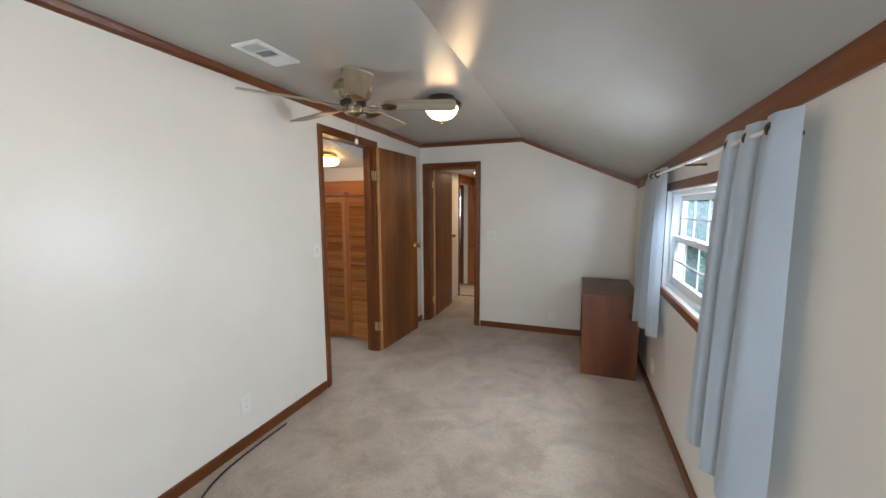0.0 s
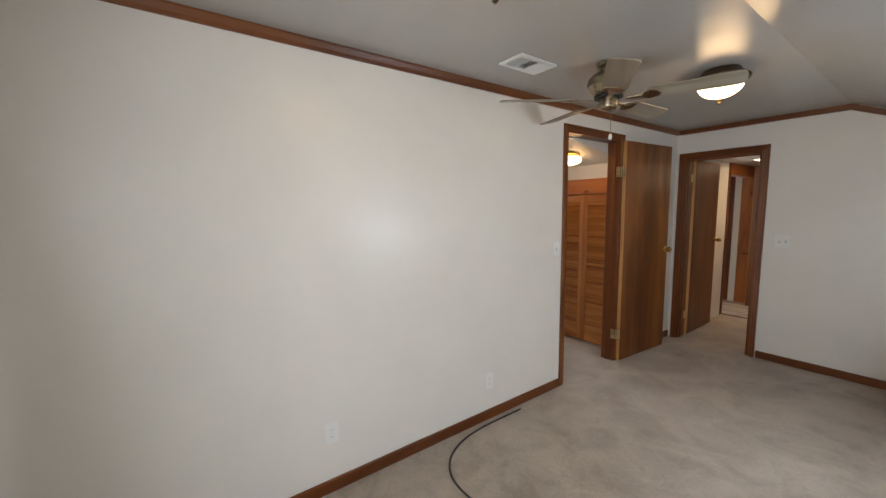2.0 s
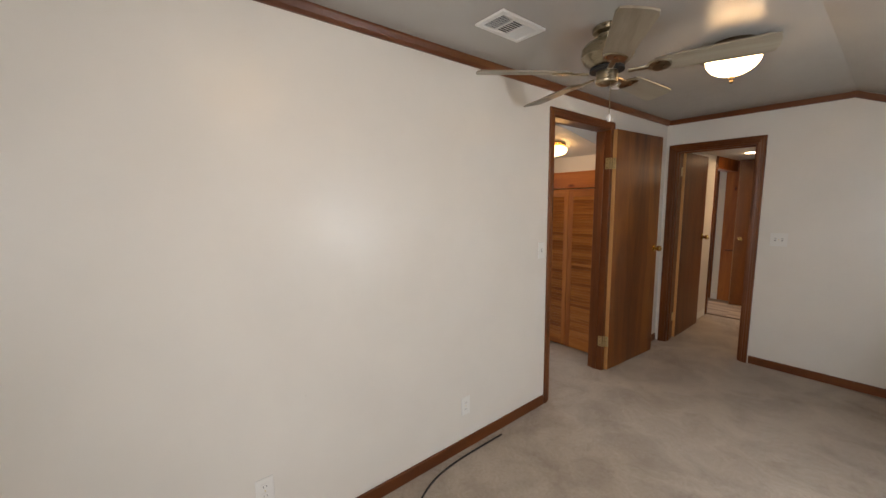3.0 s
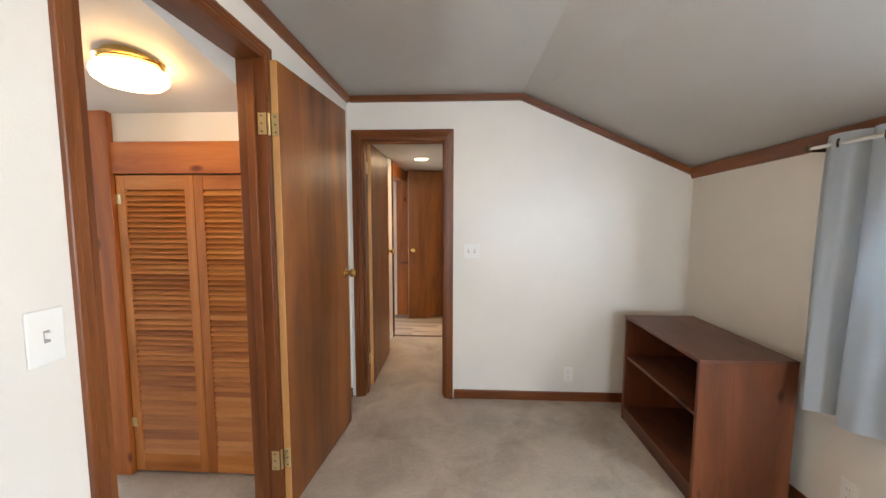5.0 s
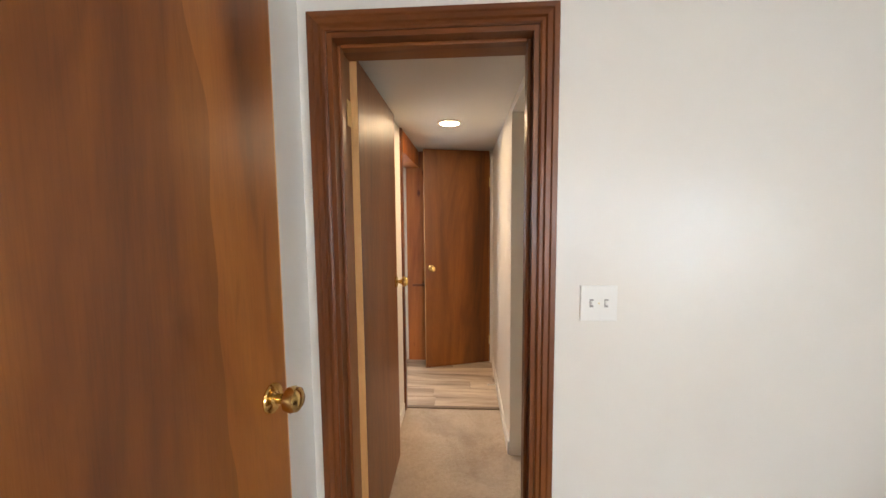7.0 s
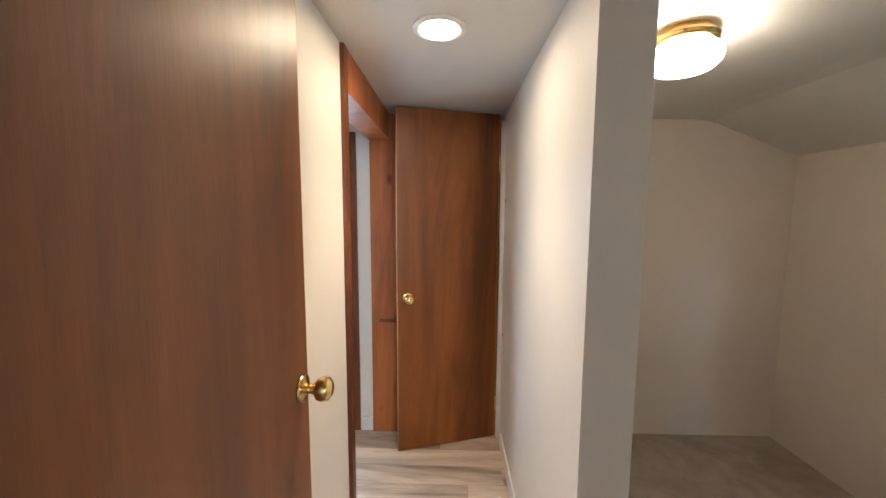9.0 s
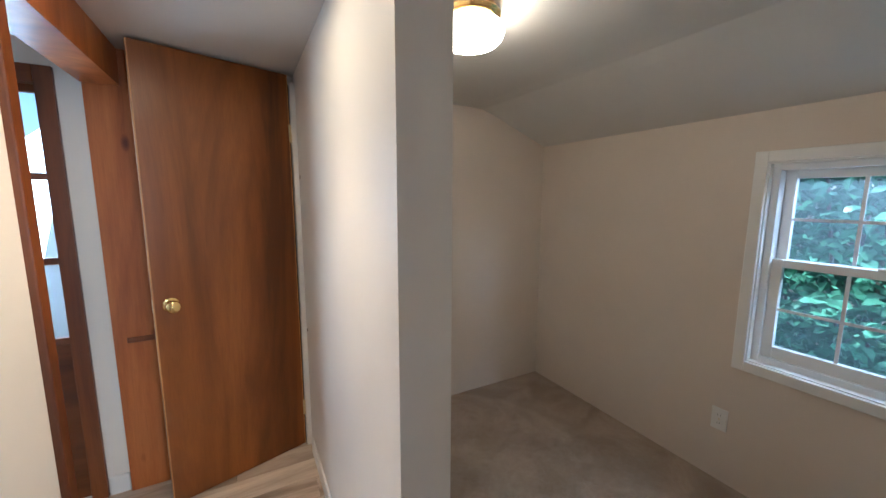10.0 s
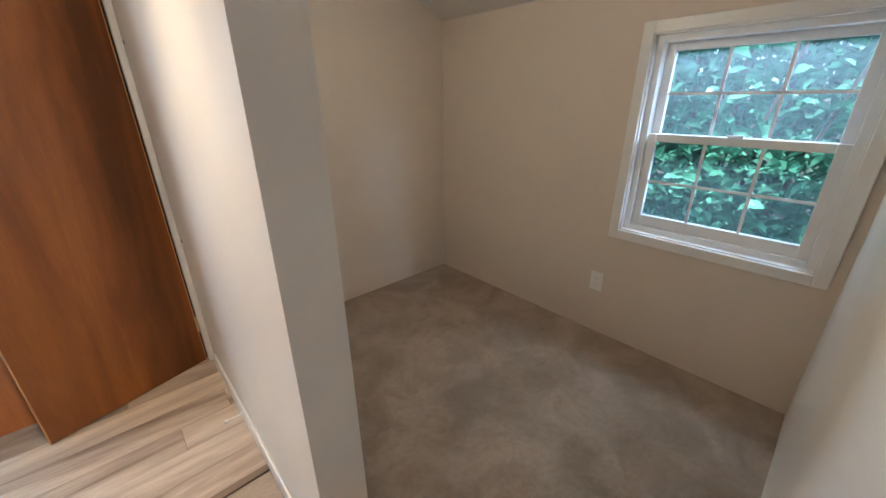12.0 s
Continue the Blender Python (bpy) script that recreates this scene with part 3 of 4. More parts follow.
door("door_2", "red-brown veneered hall door standing open into the hall", pose(BX0 + 0.008, NB + 0.006, 0, 0, 0, 0.6), 0.74, 2.03, DOOR_DARK, 1.088, 0.70, (), (1,))
# end-of-hall closet door, ajar: hinged on the partition side
dc_angle = math.degrees(math.atan2(7.318 - 7.133, -1.08 + 1.69))
door("door_3", "red-brown veneered closet door standing ajar at the hall end", pose(-1.080, 7.320, 0, 0, 0, 90 + dc_angle) @ pose(-0.034, 0, 0), 0.637, 2.072, DOOR_RED, 0.975, 0.575, (), (-1,))
# hinges of the open door, on its pale edge and the casing beside it
for z in (0.275, 1.85):
    hy = AY1 + 0.007
    hg = part("hinge", boxed(WX + 0.019, WX + 0.051, hy - 0.001, hy + 0.0025, z - 0.047, z + 0.047, bev=0.001), OLD_BRASS, frame_a, "brass butt hinge")
    part("jamb_leaf", boxed(WX - 0.028, WX + 0.009, AY1 - 0.021, AY1 - 0.0175, z - 0.047, z + 0.047, bev=0.001), OLD_BRASS, hg)
    part("knuckle", lathe(bmesh.new(), [(0, z - 0.049), (0.006, z - 0.048), (0.006, z + 0.048), (0, z + 0.049)], Matrix.Translation((WX + 0.015, hy - 0.014, 0)), 10), OLD_BRASS, hg, "", True)
    bm = bmesh.new()
    for dz in (-0.034, 0.0, 0.034):
        lathe(bm, [(0, 0.002), (0.004, 0.0015), (0.004, 0)], Matrix.Translation((WX + 0.037, hy - 0.001, z + dz)) @ pose(0, 0, 0, 90, 0, 0), 8)
        lathe(bm, [(0, 0.002), (0.004, 0.0015), (0.004, 0)], Matrix.Translation((WX - 0.012, AY1 - 0.021, z + dz)) @ pose(0, 0, 0, 90, 0, 0), 8)
    part("screws", bm, DARK_METAL, hg)
for z in (0.25, 1.83):
    part("hinge", boxed(BX0 + 0.016, BX0 + 0.019, NB - 0.04, NB + 0.002, z - 0.045, z + 0.045, bev=0.001), OLD_BRASS, frame_b, "brass butt hinge")

# closet door frame at the hall end
fc = thing("door_frame_3", "white painted closet door jamb with screw holes", "door frame", kind="structure")
part("jamb", boxed(-1.062, PX0 - 0.001, 7.27, END + 0.02, 0, 2.03, bev=0.002), WHITE, fc)
part("edge_strip", boxed(-1.086, -1.077, 7.30, END + 0.02, 0, 2.03), WHITE, fc)
# black strip standing in for the closet's darkness between strip and jamb
part("gap_shade", boxed(-1.077, -1.062, 7.318, 7.33, 0, 2.03), RUBBER, fc, "black strip for the darkness in the door gap")
for z in (0.24, 1.78):
    part("hinge", boxed(-1.088, -1.060, 7.286, 7.292, z - 0.045, z + 0.045), OLD_BRASS, fc, "old brass hinge leaf")
for z in (0.72, 1.553):
    part("screw", lathe(bmesh.new(), [(0, 0.003), (0.009, 0.002), (0.009, 0)], Matrix.Translation((PX0 - 0.001, 7.23, z)) @ pose(0, 0, 0, 0, -90, 0), 10), DARK_METAL, fc)
pine = thing("pine_opening", "knotty pine lining and header of a hall opening", "door frame", kind="structure")
part("header", boxed(HW - 0.12, HW + 0.012, 6.395, END - 0.026, 1.93, HC), PINE_Z, pine)
part("near_post", boxed(HW - 0.125, HW + 0.016, 6.345, 6.395, 0, HC, bev=0.004), TRIM_Z, pine, "dark stained opening edge")
part("board", boxed(-1.88, -1.69, END - 0.026, END + 0.03, 0, HC), PINE_Z, pine)
part("latch_block", boxed(-1.83, -1.71, END - 0.036, END - 0.026, 0.765, 0.79, bev=0.003), TRIM_X, pine, "dark wooden block")

# glazed frame on the landing past the hall
gl = thing("glazed_door", "brown wooden glazed frame with muntins onto a bright room", "glazed door", kind="structure")
for x0, x1 in ((-2.03, -1.97), (-2.63, -2.57)):
    part("stile", boxed(x0, x1, END - 0.02, END + 0.10, 0, 1.98, bev=0.003), TRIM_Z, gl)
part("head", boxed(-2.57, -2.03, END - 0.02, END + 0.10, 1.91, 1.98, bev=0.003), TRIM_X, gl)
part("bottom_panel", boxed(-2.57, -2.03, END + 0.03, END + 0.07, 0.0, 0.78, bev=0.003), TRIM_X, gl)
for z in (0.78, 1.15, 1.52, 1.88):
    part("muntin", boxed(-2.57, -2.03, END + 0.035, END + 0.065, z, z + 0.03), TRIM_X, gl)
part("pane", boxed(-2.57, -2.03, END + 0.048, END + 0.052, 0.81, 1.88), GLASS, gl).visible_shadow = False


# ---- windows ----
def cut_window(name, label, x0, x1, y0, y1, z0, z1, sash_rows, trim_mat, casing_w, sill_mat, face_out):
    """A white vinyl double-hung window in an east wall, glass towards +x, with its inner casing."""
    w = thing(name, label, "window", kind="structure")
    d = x1 - x0
    f = 0.035
    gx = x0 + d * 0.45
    for a, b, c, e in ((y0, y0 + f, z0, z1), (y1 - f, y1, z0, z1), (y0 + f, y1 - f, z0, z0 + f), (y0 + f, y1 - f, z1 - f, z1)):
        part("window_frame", boxed(gx - 0.03, x1 - 0.005, a, b, c, e, bev=0.003), VINYL, w)
    mid = (z0 + z1) / 2 + 0.015
    for low, lo, hi, gxx in ((True, z0 + f, mid + 0.018, gx - 0.012), (False, mid - 0.018, z1 - f, gx + 0.022)):
        s = part("sash", boxed(gxx, gxx + 0.03, y0 + f, y0 + f + 0.04, lo, hi, bev=0.003), VINYL, w, "white vinyl sash")
        part("stile", boxed(gxx, gxx + 0.03, y1 - f - 0.04, y1 - f, lo, hi, bev=0.003), VINYL, s)
        part("rail", boxed(gxx, gxx + 0.03, y0 + f + 0.04, y1 - f - 0.04, lo, lo + (0.055 if low else 0.036), bev=0.003), VINYL, s)
        part("rail", boxed(gxx, gxx + 0.03, y0 + f + 0.04, y1 - f - 0.04, hi - 0.036, hi, bev=0.003), VINYL, s)
        part("pane", boxed(gxx + 0.013, gxx + 0.017, y0 + f + 0.04, y1 - f - 0.04, lo + 0.03, hi - 0.03), GLASS, s).visible_shadow = False
        ys, zs = y1 - y0 - 2 * f - 0.08, hi - lo - 0.09
        for k in range(1, sash_rows + 1):
            yy = y0 + f + 0.04 + ys * k / (sash_rows + 1)
            part("muntin", boxed(gxx + 0.005, gxx + 0.011, yy - 0.006, yy + 0.006, lo + 0.04, hi - 0.03), VINYL, s)
        zz = (lo + hi) / 2
        part("muntin", boxed(gxx + 0.0055, gxx + 0.0105, y0 + f + 0.04, y1 - f - 0.04, zz - 0.006, zz + 0.006), VINYL, s)
    part("sash_lock", boxed(gx - 0.028, gx - 0.010, (y0 + y1) / 2 - 0.03, (y0 + y1) / 2 + 0.03, mid + 0.018, mid + 0.03, bev=0.004), VINYL, w)
    # reveal lining
    for a, b, c, e in ((y0 - 0.002, y0 + 0.006, z0, z1), (y1 - 0.006, y1 + 0.002, z0, z1), (y0, y1, z0 - 0.002, z0 + 0.006), (y0, y1, z1 - 0.006, z1 + 0.002)):
        part("lining", boxed(x0 - 0.003, gx - 0.03, a, b, c, e), sill_mat, w)
    c = casing_w
    for a, b, lo, hi in ((y0 - c, y0, z0 - c, z1 + c), (y1, y1 + c, z0 - c, z1 + c), (y0, y1, z0 - c, z0), (y0, y1, z1, z1 + c)):
        part("casing", boxed(x0 - face_out, x0, a, b, lo, hi, bev=0.004), trim_mat, w)
    return w


cut_window("window_1", "white vinyl window with dark stained wooden casing", EX, EX + 0.13, W1Y0, W1Y1, W1Z0, W1Z1, 3, TRIM_Y, 0.055, VINYL, 0.018)
cut_window("window_2", "white double-hung vinyl window with grid and white casing", E2, E2 + 0.13, W2Y0, W2Y1, W2Z0, W2Z1, 2, WHITE, 0.05, WHITE, 0.016)
ws = thing("window_3", "white framed window behind the curtains of the end wall", "window", kind="structure")
for a, b, c, e in ((S0, S0 + 0.05, SZ0, SZ1), (S1 - 0.05, S1, SZ0, SZ1), (S0 + 0.05, S1 - 0.05, SZ0, SZ0 + 0.05), (S0 + 0.05, S1 - 0.05, SZ1 - 0.05, SZ1), (S0 + 0.05, S1 - 0.05, 1.33, 1.37)):
    part("window_frame", boxed(a, b, SY - 0.08, SY - 0.03, c, e, bev=0.003), VINYL, ws)
wf = thing("window_4", "brown framed window of the bright room", "window", kind="structure")
for a, b, c, e in ((3.64, 3.7, 0.54, 2.16), (5.5, 5.56, 0.54, 2.16), (4.56, 4.64, 0.6, 2.1), (3.7, 5.5, 0.54, 0.6), (3.7, 5.5, 2.1, 2.16)):
    part("window_frame", boxed(-6.1, -6.06, a, b, c, e, bev=0.003), TRIM_Z, wf)


# ---- curtains ----
def curtain(name, label, x, y0, y1, z0, z1, folds, depth, parent_mat, seed, along="y", grow=0.0):
    """A hanging panel from its back line x, with folds that deepen along it and towards the hem."""
    nu, nv = folds * 14, 26
    bm = bmesh.new()
    grid = []
    for j in range(nv + 1):
        v = j / nv
        z = z1 + (z0 - z1) * v
        row = []
        for i in range(nu + 1):
            u = i / nu
            a = u * folds * 2 * math.pi
            amp = depth * (0.42 + 0.58 * v ** 0.5) * (0.8 + 0.25 * math.sin(3 * u + seed))
            off = -amp * (1 + grow * u) * (2.0 * abs(math.sin(a / 2)) ** 0.6 + 0.10 * math.sin(2.5 * a + seed + v))
            s = y0 + (y1 - y0) * u + 0.012 * math.sin(a * 0.5 + 4 * v + seed) * v
            hem = 0.006 * math.sin(a + 1) * (v > 0.98)
            row.append(bm.verts.new((x + off, s, z + hem) if along == "y" else (s, x + off, z + hem)))
        grid.append(row)
    for a, b in zip(grid, grid[1:]):
        for i in range(nu):
            bm.faces.new((a[i], a[i + 1], b[i + 1], b[i]))
    bmesh.ops.solidify(bm, geom=bm.faces[:], thickness=0.003)
    c = thing(name, label, "curtain")
    part("panel", bm, parent_mat, c, "", True)
    return c


CUR = "pale blue-grey cloth curtain with grommets on a rod"
near = curtain("curtain", CUR, 0.695, 1.66, 2.14, 0.56, 1.80, 3, 0.040, CLOTH, 2, "y", 1.6)
far = curtain("curtain", CUR, 0.70, 3.30, 3.84, 0.58, 1.80, 3, 0.05, CLOTH, 5)
for c, ys in ((near, (1.74, 1.90, 2.06)), (far, (3.38, 3.57, 3.75))):
    for yy in ys:
        bm = lathe(bmesh.new(), [(0.014, -0.003), (0.022, -0.003), (0.022, 0.003), (0.014, 0.003), (0.014, -0.003)], Matrix.Translation((0.655, yy, 1.755)) @ pose(0, 0, 0, 90, 0, 25), 16)
        part("grommet", bm, DARK_METAL, c, "dark metal grommet", True)
rod = thing("curtain_rod", "thin white metal curtain rod on wall brackets", "curtain rod")
part("rod", lathe(bmesh.new(), [(0, 0), (0.008, 0), (0.008, 2.15), (0, 2.15)], Matrix.Translation((0.655, 1.74, 1.755)) @ pose(0, 0, 0, -90, 0, 0), 12), VINYL, rod, "", True)
for yy in (1.74, 3.89):
    part("finial", lathe(bmesh.new(), [(0, -0.02), (0.013, -0.014), (0.016, 0), (0.013, 0.014), (0, 0.02)], Matrix.Translation((0.655, yy, 1.755)) @ pose(0, 0, 0, -90, 0, 0), 14), DARK_METAL, rod, "dark finial", True)
for yy in (1.78, 2.65, 3.87):
    part("bracket", boxed(0.650, EX, yy - 0.006, yy + 0.006, 1.739, 1.751), DARK_METAL, rod)
dots = curtain("curtain", "white curtain printed with grey dots beside the end window", SY + 0.2, -1.13, -0.38, 0.4, 2.02, 3, 0.04, CLOTH_WHITE, 8, "x")
rs = thing("curtain_rod", "dark metal curtain rod above the end window", "curtain rod")
part("rod", lathe(bmesh.new(), [(0, 0), (0.008, 0), (0.008, 1.9), (0, 1.9)], Matrix.Translation((-1.2, SY + 0.2, 1.99)) @ pose(0, 0, 0, 0, 90, 0), 12), DARK_METAL, rs, "", True)
for xx in (-1.18, 0.66):
    part("bracket", boxed(xx - 0.006, xx + 0.006, SY, SY + 0.2, 1.975, 1.987), DARK_METAL, rs)
rnd = random.Random(4)
for k in range(36):
    xx, zz = rnd.uniform(-1.10, -0.66), rnd.uniform(0.5, 1.9)
    part("dot", lathe(bmesh.new(), [(0, 0.002), (0.024, 0.001), (0.024, 0)], Matrix.Translation((xx, SY + 0.2474, zz)) @ pose(0, 0, 0, -90, 0, 0), 14), CLOTH_DOT, dots)


# ---- ceiling lamps and vent ----
def dome_lamp(x, y, z, label, glass, rim_mat, r=0.15, drop=0.10, finial=True):
    lamp = thing("ceiling_lamp", label, "ceiling lamp", Matrix.Translation((x, y, z)))
    part("base", lathe(bmesh.new(), [(0, 0), (r * 0.70, 0), (r * 0.74, -0.010), (r * 0.80, -0.022), (r * 1.04, -0.044), (r * 1.08, -0.052), (r * 1.06, -0.066), (r * 0.98, -0.074), (r * 0.86, -0.078), (0, -0.072)], Matrix(), 40), rim_mat, lamp, "", True)
    n = 9
    prof = [(r * 0.87 * math.cos(k / n * math.pi / 2), -0.076 - drop * math.sin(k / n * math.pi / 2)) for k in range(n)] + [(0, -0.076 - drop)]
    part("glass_dome", lathe(bmesh.new(), prof, Matrix(), 40), glass, lamp, "glowing alabaster glass dome", True)
    if finial:
        part("finial", lathe(bmesh.new(), [(0.012, -0.080 - drop), (0.014, -0.090 - drop), (0.008, -0.098 - drop), (0.011, -0.106 - drop), (0, -0.116 - drop)], Matrix(), 16), rim_mat, lamp, "dark bronze finial", True)
    return lamp


dome_lamp(-0.81, 1.11, CZ, "bronze ceiling lamp with a lit alabaster glass bowl", GLOBE, DARK_METAL, 0.138, 0.088)
dome_lamp(-0.85, 3.04, CZ, "bronze ceiling lamp with a lit alabaster glass bowl", GLOBE, DARK_METAL, 0.138, 0.088)


def globe_lamp(x, y, z, label, glass, r=0.115):
    lamp = thing("ceiling_lamp", label, "ceiling lamp", Matrix.Translation((x, y, z)))
    part("base", lathe(bmesh.new(), [(0, 0.020), (r * 0.7, 0.020), (r * 0.74, 0.004), (r * 0.86, 0), (r * 0.9, -0.008), (r * 0.84, -0.016), (r * 0.88, -0.022), (r * 0.8, -0.032), (0, -0.03)], Matrix(), 36), BRASS, lamp, "polished brass collar", True)
    prof = [(r * 0.80, -0.03), (r * 0.97, -0.045), (r, -0.062), (r * 0.95, -0.08), (r * 0.78, -0.097), (r * 0.45, -0.108), (0, -0.112)]
    part("glass_globe", lathe(bmesh.new(), prof, Matrix(), 36), glass, lamp, "lit white glass globe", True)
    return lamp


globe_lamp(-0.627, 6.23, C2 - 0.020, "brass ceiling lamp with a lit white glass globe", GLOBE_WHITE, 0.108)
globe_lamp(-2.25, 3.50, 2.05, "brass landing lamp with a warm lit globe", GLOBE_WARM, 0.125)
dl = thing("downlight", "round recessed hall downlight, lit, in the ceiling", "downlight", Matrix.Translation((-1.406, 6.25, HC)))
part("trim_ring", lathe(bmesh.new(), [(0.062, 0.0), (0.088, -0.001), (0.088, -0.004), (0.07, -0.009), (0.064, -0.006), (0.062, 0.0)], Matrix(), 40), WHITE, dl, "white trim ring", True)
part("lens", lathe(bmesh.new(), [(0.066, -0.003), (0.04, -0.006), (0, -0.007)], Matrix(), 40), DOWNLIGHT, dl, "", True)

vent = thing("ceiling_vent", "white metal ceiling register with louvred openings", "ceiling vent", Matrix.Translation((-1.437, 1.972, CZ)))
V0, V1 = 0.086, 0.148
for a, b, c, d in ((-V0, V0, -V1, -V1 + 0.028), (-V0, V0, V1 - 0.028, V1), (-V0, -V0 + 0.028, -V1 + 0.028, V1 - 0.028), (V0 - 0.028, V0, -V1 + 0.028, V1 - 0.028)):
    part("frame", boxed(a, b, c, d, -0.012, 0.0, bev=0.004), WHITE, vent)
# near-black sheet stands for the shade inside the duct
part("duct_shade", boxed(-V0 + 0.02, V0 - 0.02, -V1 + 0.02, V1 - 0.02, -0.002, 0.0), SLOT, vent)
for k in range(3):
    yy = -V1 + 0.028 + k * 0.080
    part("divider", boxed(-V0 + 0.028, V0 - 0.028, yy + 0.0745, yy + 0.080, -0.010, -0.002), WHITE, vent)
    for j in range(8):
        xx = -V0 + 0.034 + j * 0.0148
        bm = boxed(-0.006, 0.006, yy, yy + 0.0745, -0.0012, 0.0)
        bmesh.ops.transform(bm, matrix=Matrix.Translation((xx, 0, -0.007)) @ Matrix.Rotation(radians((62, 20, -25)[k]), 4, "Y"), verts=bm.verts)
        part("slat", bm, WHITE, vent)

cover = thing("ceiling_plate", "small round white cover plate flush on the ceiling", "cover plate", Matrix.Translation((-1.57, 3.28, CZ)))
part("disc", lathe(bmesh.new(), [(0, -0.004), (0.040, -0.004), (0.046, -0.008), (0.052, -0.006), (0.054, 0), (0, 0)], Matrix(), 28), WHITE, cover, "", True)

# ---- ceiling fan ----
fan = thing("ceiling_fan", "antique nickel five-blade ceiling fan at rest", "ceiling fan", Matrix.Translation((-1.165, 2.345, CZ)))
part("canopy", lathe(bmesh.new(), [(0, 0), (0.066, 0), (0.071, -0.006), (0.070, -0.024), (0.062, -0.030), (0.048, -0.036), (0.046, -0.06), (0, -0.06)], Matrix(), 36), NICKEL, fan, "", True)
part("motor_housing", lathe(bmesh.new(), [(0.045, -0.052), (0.066, -0.058), (0.092, -0.070), (0.108, -0.086), (0.110, -0.092), (0.116, -0.097), (0.117, -0.132), (0.111, -0.138), (0.100, -0.158), (0.070, -0.180), (0.052, -0.186), (0, -0.186)], Matrix(), 40), NICKEL, fan, "", True)
# black disc paints the shaded gap between motor and switch housing
part("motor_gap_shade", lathe(bmesh.new(), [(0, -0.180), (0.075, -0.182), (0.078, -0.196), (0.03, -0.2), (0, -0.2)], Matrix(), 32), SLOT, fan, "black disc for the shaded gap under the motor", True)
part("switch_housing", lathe(bmesh.new(), [(0.046, -0.184), (0.049, -0.192), (0.047, -0.236), (0.050, -0.240), (0.048, -0.250), (0.036, -0.258), (0.012, -0.262), (0, -0.264)], Matrix(), 32), NICKEL, fan, "", True)
part("pull_chain", lathe(bmesh.new(), [(0, -0.25), (0.0018, -0.25), (0.0018, -0.40), (0, -0.40)], Matrix.Translation((0.03, -0.02, 0)), 6), NICKEL, fan)
part("chain_fob", lathe(bmesh.new(), [(0, -0.40), (0.007, -0.405), (0.011, -0.418), (0.008, -0.432), (0, -0.436)], Matrix.Translation((0.03, -0.02, 0)), 12), PLASTIC, fan, "small white pull fob", True)


def blade_mesh():
    bm = bmesh.new()
    outline = [(0.20, -0.048), (0.24, -0.056), (0.58, -0.068), (0.612, -0.06), (0.62, -0.03), (0.62, 0.03), (0.612, 0.06), (0.58, 0.068), (0.24, 0.056), (0.20, 0.048)]
    top, low = [bm.verts.new((x, y, 0.0035)) for x, y in outline], [bm.verts.new((x, y, -0.0035)) for x, y in outline]
    n = len(outline)
    bm.faces.new(top)
    bm.faces.new(low[::-1])
    for k in range(n):
        bm.faces.new((low[k], low[(k + 1) % n], top[(k + 1) % n], top[k]))
    return mesh_of("blade", bm, BLADE)


def iron_mesh():
    bm = bmesh.new()
    box(bm, 0.09, 0.19, -0.012, 0.012, -0.012, -0.002, 0.004)
    lathe(bm, [(0, -0.012), (0.046, -0.010), (0.051, -0.005), (0.048, -0.001)], Matrix.Translation((0.215, 0, 0)), 16)
    for yy in (-0.02, 0.02):
        lathe(bm, [(0, 0.004), (0.006, 0.003), (0.006, 0)], Matrix.Translation((0.225, yy, 0.0036)), 8)
    return mesh_of("blade_iron", bm, NICKEL)


blade_me, iron_me = blade_mesh(), iron_mesh()
for k in range(5):
    m = pose(0, 0, -0.205, 0, 0, 18 + 72 * k) @ pose(0, 0, 0, -12, 0, 0)
    for name, me in (("blade", blade_me), ("blade_iron", iron_me)):
        o = new(name, me)
        o.parent, o.matrix_basis = fan, m


# ---- wall plates ----
def plate(at, way, label, kind, wide=0.072, gangs=1):
    """A wall plate; local z stands out of the wall, local y is up."""
    q = {"e": pose(0, 0, 0, 90, 0, 90), "s": pose(0, 0, 0, 90, 0, 0), "w": pose(0, 0, 0, 90, 0, -90)}[way]
    p = thing("light_switch" if kind == "switch" else "outlet", label, "switch" if kind == "switch" else "outlet", Matrix.Translation(at) @ q)
    part("plate", boxed(-wide / 2, wide / 2, -0.058, 0.058, 0, 0.006, bev=0.0025), PLASTIC, p)
    for g in range(gangs):
        gx = (g - (gangs - 1) / 2) * 0.046
        if kind == "switch":
            part("slot", boxed(gx - 0.006, gx + 0.006, -0.013, 0.013, 0.006, 0.0066), GREY_SLOT, p)
            bm = boxed(gx - 0.0045, gx + 0.0045, -0.004, 0.009, 0.006, 0.016, bev=0.001)
            part("toggle", bm, PLASTIC, p)
        else:
            for s in (-0.021, 0.021):
                r = part("receptacle", boxed(gx - 0.017, gx + 0.017, s - 0.014, s + 0.014, 0.006, 0.0085, bev=0.001), PLASTIC, p)
                for dx in (-0.006, 0.006):
                    part("slot", boxed(gx + dx - 0.0012, gx + dx + 0.0012, s - 0.004, s + 0.006, 0.0085, 0.0089), GREY_SLOT, r)
    part("screw", lathe(bmesh.new(), [(0.003, 0.006), (0.003, 0.0072), (0, 0.0076)], Matrix(), 8), OLD_BRASS, p)
    return p


WPL = "ivory duplex outlet in the off-white wall"
plate((WX, 0.878, 0.335), "e", WPL, "outlet")
plate((WX, 2.03, 0.285), "e", WPL, "outlet")
plate((WX, 2.775, 1.19), "e", "ivory light switch beside the doorway", "switch")
plate((-0.875, NY, 1.178), "s", "ivory double light switch beside the hall door", "switch", 0.116, 2)
